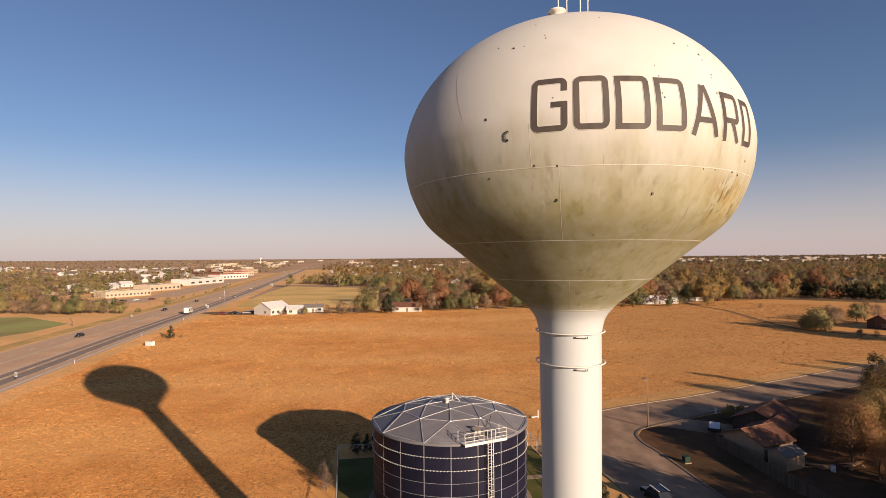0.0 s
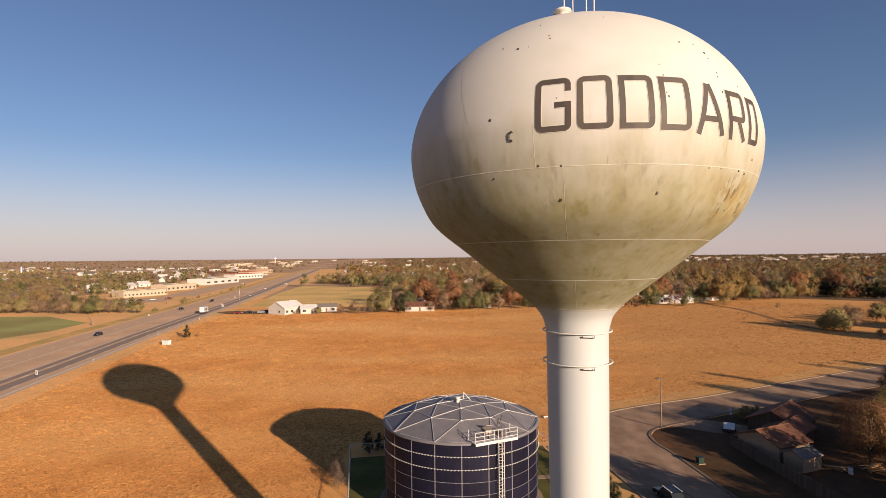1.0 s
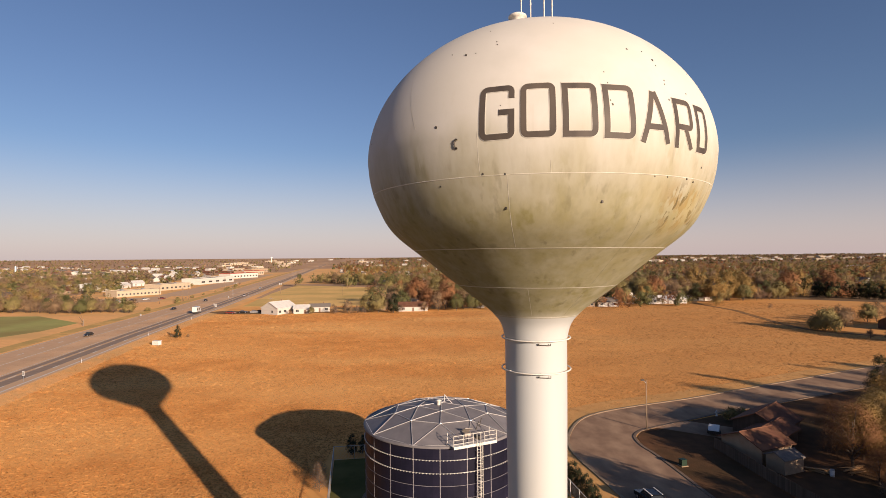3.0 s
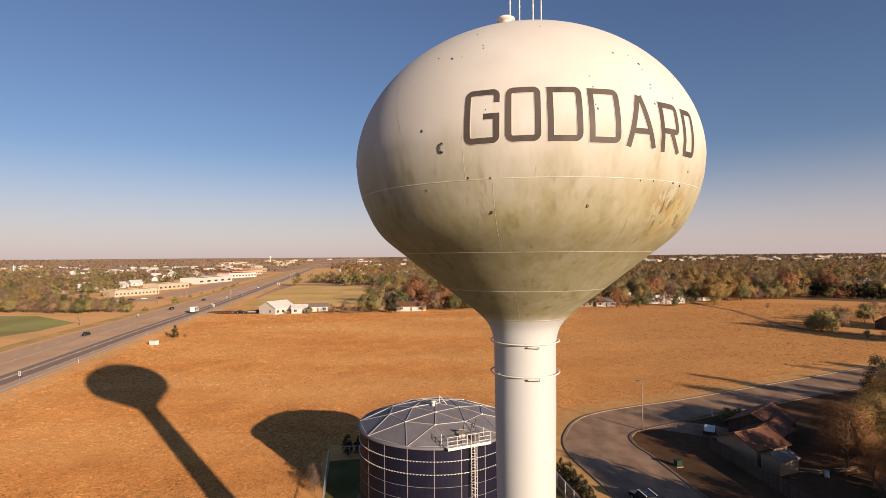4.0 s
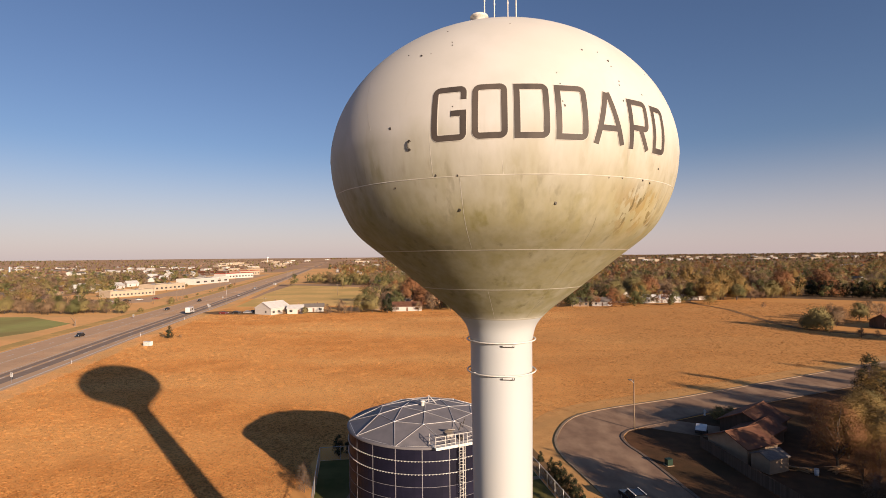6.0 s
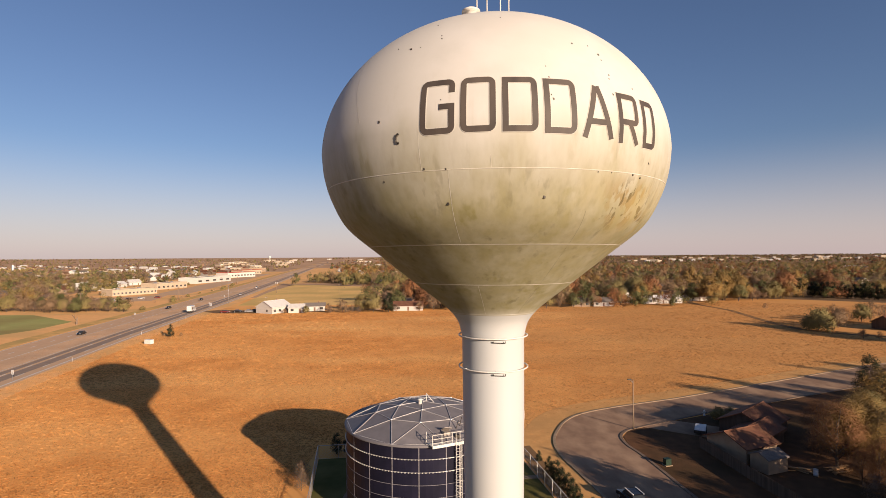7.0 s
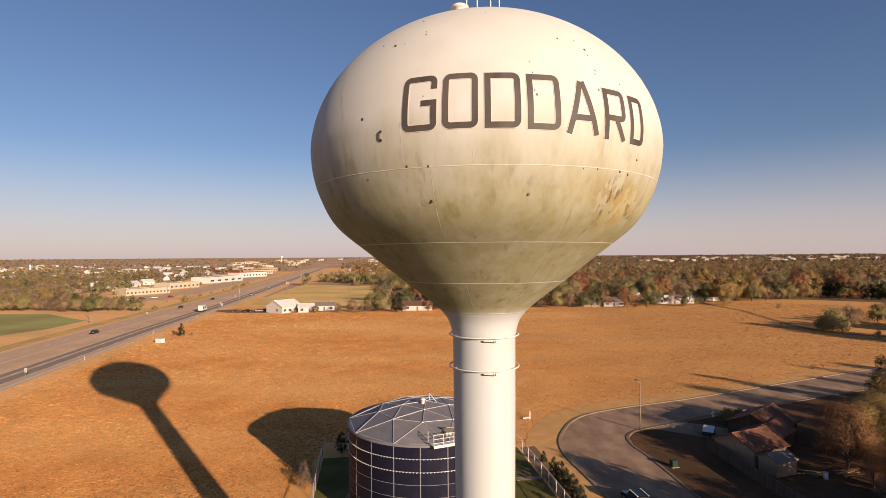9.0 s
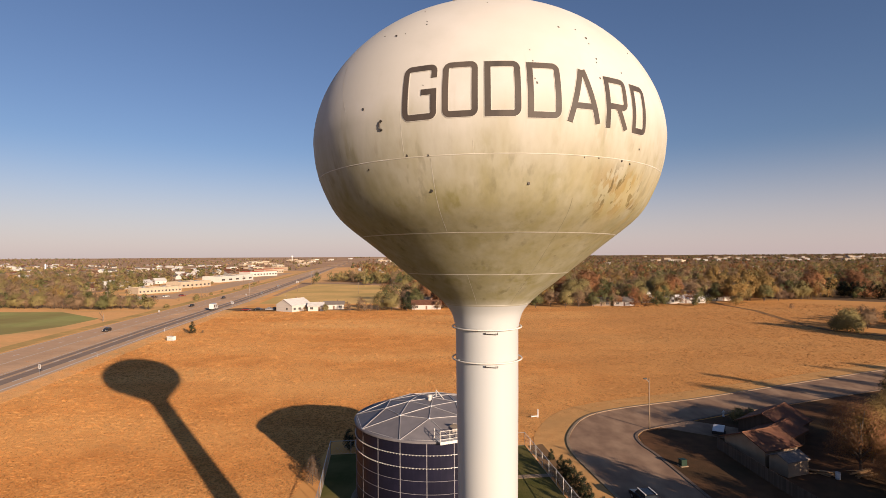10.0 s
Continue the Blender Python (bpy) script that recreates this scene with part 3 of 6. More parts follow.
def build_tank():
    tank = tagged(empty("storage_tank", pose(KX, KY, 0)), "round dark cobalt-blue bolted steel water tank with aluminium dome", "water tank")
    dz = (KTOP - KBASE) / TIERS
    w = 2 * math.pi / PANELS
    # one curved sheet, shared by all
    b = Build()
    k = 4
    vs = []
    for z in (0.03, dz - 0.03):
        for i in range(k + 1):
            a = -w / 2 + 0.006 + (w - 0.012) * i / k
            vs += [(KR * math.sin(a), -KR * math.cos(a), z), ((KR - 0.06) * math.sin(a), -(KR - 0.06) * math.cos(a), z)]
    n = 2 * (k + 1)
    fs = []
    for i in range(k):
        fs += [(2 * i, 2 * i + 2, n + 2 * i + 2, n + 2 * i), (n + 2 * i, n + 2 * i + 2, n + 2 * i + 3, n + 2 * i + 1), (2 * i + 1, 2 * i + 3, 2 * i + 2, 2 * i)]
    fs += [(0, n, n + 1, 1), (2 * k, 2 * k + 1, n + 2 * k + 1, n + 2 * k)]
    b.add(vs, fs)
    sheet_me = b.mesh("panel", MAT["tank_panel"])
    shell = child("shell", Build().lathe([(KR - 0.05, 0), (KR - 0.05, KTOP)], 80).mesh("shell", MAT["tank_joint"], smooth=True), tank, "pale sealed joints between the sheets")
    for j in range(TIERS):
        for i in range(PANELS):
            ob = child("panel", sheet_me, shell)
            ob.matrix_basis = pose(0, 0, KBASE + j * dz, 0, 0, math.degrees(i * w + w / 2))
    for i in range(PANELS):
        a = i * w
        b = Build().box(-0.04, -0.02, 0, 0.04, 0.02, KTOP, pose(0, 0, 0, 0, 0, math.degrees(a)) @ pose(0, -KR, 0))
        child("joint_strip", b.mesh("joint_strip", MAT["tank_joint"]), shell)
    for j in range(1, TIERS):
        big = j >= TIERS - 2
        child("stiffener_ring", Build().torus(KR + (0.06 if big else 0.01), 0.032 if big else 0.02, KBASE + j * dz, 80, 6).mesh("stiffener_ring", MAT["galv" if big else "tank_joint"], smooth=True), tank)
        if big:
            b = Build()
            for i in range(160):
                b.box(-0.055, -0.08, -0.045, 0.055, 0.0, 0.045, pose(0, 0, KBASE + j * dz, 0, 0, i * 2.25) @ pose(0, -KR - 0.05, 0))
            tagged(child("bolt_row", b.mesh("bolt_row", MAT["white_steel"]), tank, "row of pale bolt heads"), kind="stuff")

    # dome: five-fold triangulated cap
    def node(r, deg):
        q = r / KR
        return Vector((r * math.sin(radians(deg)), -r * math.cos(radians(deg)), KTOP + 0.12 + KRISE * (1 - q * q)))
    apex = node(0, 0)
    r1 = [node(2.95, 72 * i) for i in range(5)]
    r2 = [node(5.8, 36 * i) for i in range(10)]
    r3 = [node(KR + 0.12, 18 + 36 * i) for i in range(10)]
    tris = [(apex, r1[i], r1[(i + 1) % 5]) for i in range(5)]
    edges = [(apex, p) for p in r1]
    for i in range(5):
        tris += [(r1[i], r2[2 * i], r2[(2 * i + 1) % 10]), (r1[i], r2[2 * i + 1], r1[(i + 1) % 5]), (r1[(i + 1) % 5], r2[2 * i + 1], r2[(2 * i + 2) % 10])]
        edges += [(r1[i], r1[(i + 1) % 5]), (r1[i], r2[2 * i]), (r1[i], r2[2 * i + 1]), (r1[i], r2[(2 * i - 1) % 10])]
    for i in range(10):
        tris += [(r2[i], r3[i], r2[(i + 1) % 10]), (r2[(i + 1) % 10], r3[i], r3[(i + 1) % 10])]
        edges += [(r2[i], r2[(i + 1) % 10]), (r2[i], r3[i]), (r2[(i + 1) % 10], r3[i]), (r3[i], r3[(i + 1) % 10])]
    dome = child("dome", Build().lathe([(KR + 0.16, KTOP - 0.12), (KR + 0.2, KTOP + 0.1), (KR - 0.1, KTOP + 0.16)], 80).mesh("dome", MAT["dome_panel"], smooth=True), tank, "low triangulated aluminium dome roof")
    # the rim panels follow the round edge
    for a, p, q in tris:
        n = (p - a).cross(q - a).normalized()
        n = n if n.z > 0 else -n
        vs = [a, p, q, a - n * 0.05, p - n * 0.05, q - n * 0.05]
        child("dome_panel", Build().add(vs, [(0, 1, 2), (5, 4, 3), (0, 3, 4, 1), (1, 4, 5, 2), (2, 5, 3, 0)]).mesh("dome_panel", MAT["dome_panel"]), dome)
    for i in range(10):
        a0, a1 = 18 + 36 * i, 54 + 36 * i
        fan = [node(KR + 0.12, a0 + (a1 - a0) * k / 6) for k in range(7)]
        fan = [Vector((v.x, v.y, KTOP + 0.10)) for v in fan]
        child("edge_panel", Build().add(fan, [tuple(range(7))]).mesh("edge_panel", MAT["dome_panel"]), dome)
    up = Vector((0, 0, 0.05))
    for a, p in edges:
        b = Build().bar(a + up, p + up, 0.04, 4)
        child("strut", b.mesh("strut", MAT["dome_strut"]), dome)
    for p in [apex] + r1 + r2:
        child("hub", Build().lathe([(0.02, 0.11), (0.13, 0.10), (0.16, 0.02)], 12).mesh("hub", MAT["dome_strut"]), dome).location = p
    return tank


tank = build_tank()


# ---- trees ----
def leaf_quads(rng, centres, spread, count, size, flat=1.0, hub=None):
    """Small tilted leaf-clump faces scattered about the given centres."""
    c = centres[rng.integers(0, len(centres), count)]
    d = rng.normal(size=(count, 3))
    d /= np.linalg.norm(d, axis=1)[:, None]
    p = c + d * (spread * rng.random((count, 1)) ** 0.5) * np.array([1, 1, flat])
    out = (p - hub) / (np.linalg.norm(p - hub, axis=1)[:, None] + 1e-6) if hub is not None else d
    out = out * 1.2 + d * 0.4 + rng.normal(size=(count, 3)) * 0.28
    u = np.cross(out, rng.normal(size=(count, 3)))
    u /= np.linalg.norm(u, axis=1)[:, None]
    w = np.cross(out, u)
    w /= np.linalg.norm(w, axis=1)[:, None]
    s = size * (0.6 + 0.8 * rng.random((count, 1)))
    v = np.stack([p - u * s - w * s * 0.6, p + u * s - w * s * 0.5, p + u * s * 0.7 + w * s * 0.7, p - u * s * 0.8 + w * s * 0.6], 1)
    return v.reshape(-1, 3)


def quads_mesh(name, verts, materials, index=None):
    n = len(verts) // 4
    me = bpy.data.meshes.new(name)
    me.vertices.add(4 * n)
    me.vertices.foreach_set("co", verts.astype(np.float32).ravel())
    me.loops.add(4 * n)
    me.loops.foreach_set("vertex_index", np.arange(4 * n, dtype=np.int32))
    me.polygons.add(n)
    me.polygons.foreach_set("loop_start", np.arange(0, 4 * n, 4, dtype=np.int32))
    for m in materials:
        me.materials.append(m)
    if index is not None:
        me.polygons.foreach_set("material_index", np.asarray(index, dtype=np.int32))
    me.update(calc_edges=True)
    return me


def crown_centres(rng, h, w, base, n):
    """Clump centres inside an uneven crown of height h and width w whose foot is at base."""
    out = []
    while len(out) < n:
        t = rng.random()
        r = w / 2 * (math.sin(math.pi * min(1, 0.12 + 0.88 * t) ** 0.8) ** 0.6) * (0.55 + 0.5 * rng.random())
        a = rng.random() * 2 * math.pi
        out.append((r * math.cos(a), r * math.sin(a), base + t * (h - base) * (0.9 + 0.15 * rng.random())))
    return np.array(out)


def limbs(rng, h, base, centres, r):
    """A tapered trunk, bent a little, with limbs to some of the clumps."""
    b = Build()
    p, top = Vector((0, 0, -0.1)), Vector((rng.normal() * 0.3, rng.normal() * 0.3, h * 0.72))
    pts = [p.lerp(top, k / 4) + Vector((rng.normal() * 0.12, rng.normal() * 0.12, 0)) * (k > 0) for k in range(5)]
    for k in range(4):
        b.bar(pts[k], pts[k + 1], r * (1 - 0.2 * k), 7, r * (1 - 0.2 * (k + 1)))
    for c in centres[:: max(1, len(centres) // 14)]:
        c = Vector(c)
        k = min(max(c.z / h - 0.25, 0.15), 0.95)
        s = pts[0].lerp(top, k)
        mid = s.lerp(c, 0.5) + Vector((0, 0, 0.25))
        b.bar(s, mid, r * 0.35, 5, r * 0.22)
        b.bar(mid, c, r * 0.22, 4, r * 0.06)
    return b.mesh("trunk", MAT["bark"], smooth=True)


def make_tree(seed, h, w, leaf, colour, label, name="tree", count=900, size=0.28, base=None, group="", n=34, spread=None):
    rng = np.random.default_rng(seed)
    base = h * 0.22 if base is None else base
    cc = crown_centres(rng, h, w, base, n)
    t = tagged(empty(name), label, "tree", group)
    child("trunk", limbs(rng, h, base, cc, 0.022 * h), t)
    child("crown", quads_mesh("crown", leaf_quads(rng, cc, spread or w * 0.17, count, size, hub=np.array([0, 0, h * 0.45])), [LEAVES[colour]]), t)
    return t


def woods(name, seed, trees, count, size, label):
    """Many far trees in one mesh: rows of x, y, height, width, colour number."""
    rng = np.random.default_rng(seed)
    keys = list(LEAVES)
    vs, mi = [], []
    for x, y, h, w, k in trees:
        cc = crown_centres(rng, h, w, h * 0.12, 9)
        q = leaf_quads(rng, cc, w * 0.22, count, size, hub=np.array([0, 0, h * 0.45]))
        q += np.array([x, y, ground_z(x, y)])
        vs.append(q)
        mi += [int(k)] * count
    return tagged(new(name, quads_mesh(name, np.concatenate(vs), [LEAVES[k] for k in keys], mi)), label, "woods", kind="stuff")


def clear(x, y):
    """Whether a tree may stand here: off the road, the open plots and the field."""
    road = np.interp(y, [p[1] for p in NEAR_EDGE], [p[0] for p in NEAR_EDGE])
    if road - 48 - 0.02 * y < x < road + 12 + 0.012 * y:
        return False
    if y < 330 and -175 < x < 200 and y < 283 + 0.16 * max(x + 20, 0) * (x > -20):
        return False
    if -175 < x < -50 and 300 < y < 535 and x < -45 - 0.06 * (y - 340):
        return False
    if 330 < y < 1000 and road - 135 < x < road - 40:
        return False
    if x < road and y < 292:
        return False
    return True


def scatter(seed, n, y0, y1, lo, hi, gap):
    rng = np.random.default_rng(seed)
    out = []
    while len(out) < n:
        y = y0 + (y1 - y0) * rng.random() ** 0.8
        x = y * (lo + (hi - lo) * rng.random())
        if not clear(x, y):
            continue
        if noise.noise((x * gap, y * gap, 3.1)) < -0.12:
            continue
        out.append((x, y))
    return out


def tree_rows(seed, pts, h0, h1, palette):
    rng = np.random.default_rng(seed)
    rows = []
    for x, y in pts:
        h = h0 + (h1 - h0) * rng.random()
        rows.append((x, y, h, h * (0.75 + 0.35 * rng.random()), palette[int(rng.integers(0, len(palette)))]))
    return rows


RIGHT_MIX = [0, 1, 1, 2, 3, 4, 4, 3, 1, 4, 0, 2]
LEFT_MIX = [0, 1, 1, 4, 4, 1, 6, 2]
STAND = [(-158 + 140 * ((i * 0.618) % 1), 545 + 110 * ((i * 0.377 + 0.1) % 1)) for i in range(95)]
woods("woods_near", 11, tree_rows(1, scatter(21, 520, 300, 560, -0.2, 1.0, 0.02), 7, 13, RIGHT_MIX) + tree_rows(9, STAND, 8, 13, [0, 0, 0, 1, 1, 4]), 560, 0.28, "autumn woods of green, gold, rust and brown crowns")
woods("woods_middle", 12, tree_rows(2, scatter(22, 1900, 560, 1250, -0.2, 1.0, 0.012), 8, 14, RIGHT_MIX), 210, 0.52, "autumn woods between the houses of the town")
woods("woods_far", 13, tree_rows(3, scatter(23, 5200, 1250, 3800, -0.22, 1.0, 0.004), 4, 7, [0, 1, 4, 4, 6, 3]), 36, 1.7, "distant woods under the horizon")
woods("woods_north_near", 14, tree_rows(4, scatter(24, 720, 300, 660, -1.1, -0.42, 0.02), 6, 11, LEFT_MIX), 420, 0.29, "olive and brown trees north of the highway")
woods("woods_north_middle", 16, tree_rows(6, scatter(26, 300, 470, 950, -1.0, -0.47, 0.014), 7, 11, [0, 1, 4, 4, 1, 0, 6]), 190, 0.45, "olive and brown trees between the houses of the town")
woods("woods_north_far", 15, tree_rows(5, scatter(25, 1500, 620, 3400, -1.0, -0.25, 0.008), 3.5, 7, [1, 4, 4, 6, 6, 1, 0]), 34, 1.3, "distant trees and hedges north of the highway")


# ---- tower details ----
def weld_ring(z, out=0.006, w=0.016):
    """A raised weld bead round the bowl."""
    vs, n = [], 128
    for zz, o in ((z - w, 0.0), (z - w * 0.5, out), (z + w * 0.5, out), (z + w, 0.0)):
        vs += [on_bowl(360 * i / n, zz, o + 0.004) for i in range(n)]
    return Build().add(vs, [(j * n + i, j * n + (i + 1) % n, (j + 1) * n + (i + 1) % n, (j + 1) * n + i) for j in range(3) for i in range(n)])


def weld_line(deg0, z0, deg1, z1, w=0.011, out=0.006):
    vs, k = [], 24
    for i in range(k + 1):
        z = z0 + (z1 - z0) * i / k
        d = deg0 + (deg1 - deg0) * i / k
        half = math.degrees(w / max(bowl_r(z), 0.5))
        vs += [on_bowl(d - half, z, 0.003), on_bowl(d - half * 0.5, z, out), on_bowl(d + half * 0.5, z, out), on_bowl(d + half, z, 0.003)]
    return Build().add(vs, [(4 * i + j, 4 * i + j + 1, 4 * i + j + 5, 4 * i + j + 4) for i in range(k) for j in range(3)])


for z in (33.12, 30.50, 28.82, 27.36):
    child("weld_seam", weld_ring(z).mesh("weld_seam", MAT["weld"], smooth=True), tower)
for d0, z0, d1, z1 in ((-22.8, 33.12, -23.0, 34.7), (-42.2, 35.15, -53.3, 38.5), (-15.7, 30.55, -15.6, 33.1), (-4.4, 33.12, -4.7, 33.6), (23.9, 31.7, 25.3, 30.5), (25.3, 30.5, 27.8, 27.4), (-13.4, 28.8, -13.2, 27.4), (60, 33.1, 60, 38), (110, 30.5, 110, 33), (150, 33.1, 150, 38), (-100, 33.1, -100, 38), (-70, 30.5, -70, 33)):
    child("weld_seam", weld_line(d0, z0, d1, z1, 0.008, 0.005).mesh("weld_seam", MAT["weld_dirt" if z0 < 32.5 and d0 > 0 else "weld"], smooth=True), tower)


def lug(deg, z, s=0.09):
    """A small dark weld lug with a bent tongue, left from the building."""
    p, n = on_bowl(deg, z), on_bowl(deg, z, 1.0) - on_bowl(deg, z)
    m = Matrix.Translation(p) @ n.to_track_quat("Y", "Z").to_matrix().to_4x4()
    s *= 0.48
    b = Build().box(-s * 0.6, -0.02, -s, s * 0.6, s * 0.35, s * 0.3, m).box(-s * 0.3, -0.02, s * 0.3, s * 0.9, s * 0.25, s * 0.8, m)
    child("weld_lug", b.mesh("weld_lug", MAT["dark_steel"]), tower)


for d, z, s in ((-36.1, 38.23, 0.07), (-29.9, 38.0, 0.12), (-26.5, 38.0, 0.05), (-34.8, 35.07, 0.11), (-70.2, 35.28, 0.07), (-19.9, 38.27, 0.07), (-20.4, 38.45, 0.06), (-25.4, 39.29, 0.06), (20.8, 37.95, 0.09), (26.7, 37.97, 0.06), (28.9, 37.59, 0.11), (28.9, 37.34, 0.06), (29.3, 36.69, 0.07), (28.9, 36.53, 0.06), (48.1, 37.55, 0.05), (10.0, 36.76, 0.05), (10.4, 36.32, 0.06),
                (10.5, 35.65, 0.06), (11.0, 35.5, 0.09), (28.8, 35.9, 0.08), (-22.0, 33.2, 0.09), (-16.1, 33.15, 0.08), (-16.9, 35.57, 0.05), (44.0, 33.59, 0.08), (-35.3, 32.88, 0.07), (-16.6, 31.98, 0.13), (9.9, 32.16, 0.13), (29.0, 33.08, 0.06), (37.4, 33.09, 0.1), (41.2, 33.02, 0.09), (24.4, 33.07, 0.06), (-0.5, 39.38, 0.05), (37.6, 36.33, 0.06)):
    lug(d, z, s)


def hook_bracket():
    """A dark C-shaped bracket on the bowl."""
    b = Build()
    pts = [(-28.3, 34.46), (-28.75, 34.51), (-29.15, 34.44), (-29.2, 34.32), (-29.0, 34.2), (-28.5, 34.18)]
    for p, q in zip(pts, pts[1:]):
        b.bar(on_bowl(*p, 0.05), on_bowl(*q, 0.035), 0.024, 6)
    b.bar(on_bowl(-28.7, 34.51, -0.05), on_bowl(-28.7, 34.51, 0.04), 0.026, 6).bar(on_bowl(-28.8, 34.18, -0.05), on_bowl(-28.8, 34.18, 0.03), 0.048, 6)
    child("bracket", b.mesh("bracket", MAT["dark_steel"]), tower)


hook_bracket()


def shaft_ring(z):
    """A white cable ring standing off the shaft, with its clamp."""
    ring = child("cable_ring", Build().torus(SHAFT_R + 0.16, 0.035, z, 64, 6).mesh("cable_ring", MAT["white_steel"], smooth=True), tower)
    for i in range(6):
        w = radians(30 + 60 * i)
        c, s = math.cos(w), math.sin(w)
        child("standoff", Build().bar((SHAFT_R * c, SHAFT_R * s, z), ((SHAFT_R + 0.16) * c, (SHAFT_R + 0.16) * s, z), 0.022, 5).mesh("standoff", MAT["white_steel"]), ring)
    b = Build().bar(on_ring(-4, z - 0.16, 0.1), on_ring(16, z - 0.20, 0.1), 0.018, 5).bar(on_ring(16, z - 0.20, 0.1), on_ring(16, z - 0.10, 0.1), 0.018, 5).bar(on_ring(-4, z - 0.16, -0.02), on_ring(-4, z - 0.12, 0.10), 0.03, 5)
    child("clamp", b.mesh("clamp", MAT["dark_steel"]), ring)


def on_ring(deg, z, out):
    w = radians(deg)
    return ((SHAFT_R + out) * math.sin(w), -(SHAFT_R + out) * math.cos(w), z)


for z in (26.18, 24.66):
    shaft_ring(z)


def roof_fittings():
    top = PROFILE[0][1]
    z = 40.95
    hatch = child("roof_vent", Build().lathe([(0.30, -0.5), (0.30, 0.04), (0.42, 0.07), (0.40, 0.15), (0.28, 0.22), (0.10, 0.26), (0.02, 0.26)], 24).mesh("roof_vent", MAT["white_steel"], smooth=True), tower, "white domed vent cap")
    hatch.location = on_bowl(-22, z - 0.1) + Vector((0, 0, 0.05))
    # slender antenna masts on stands
    for x, y, h in ((-0.75, -1.5, 4.6), (-0.25, -1.1, 4.8), (0.38, -1.2, 4.6), (0.80, -1.0, 4.7)):
        zz = top - 0.35
        b = Build().bar((x, y, zz - 0.1), (x, y, zz + h), 0.03, 8).box(x - 0.14, y - 0.14, zz - 0.1, x + 0.14, y + 0.14, zz + 0.14)
        for k in range(5):
            b.bar((x, y, zz + 0.5 + 0.8 * k), (x, y, zz + 0.62 + 0.8 * k), 0.042, 8)
        child("antenna_mast", b.mesh("antenna_mast", MAT["white_steel"], smooth=False), tower, "slender white antenna mast")


roof_fittings()
child("foundation", Build().lathe([(0.1, 0.0), (4.3, 0.0), (4.3, 0.28), (4.2, 0.32), (0.1, 0.32)], 40).mesh("foundation", MAT["concrete"]), tower, "round concrete footing")


# ---- tank details ----
MAT["tin"] = mat("weathered_tin", (0.46, 0.41, 0.36), (0.36, 0.32, 0.28), 3.0, 0.6, 0.1, 20.0, metal=0.2)


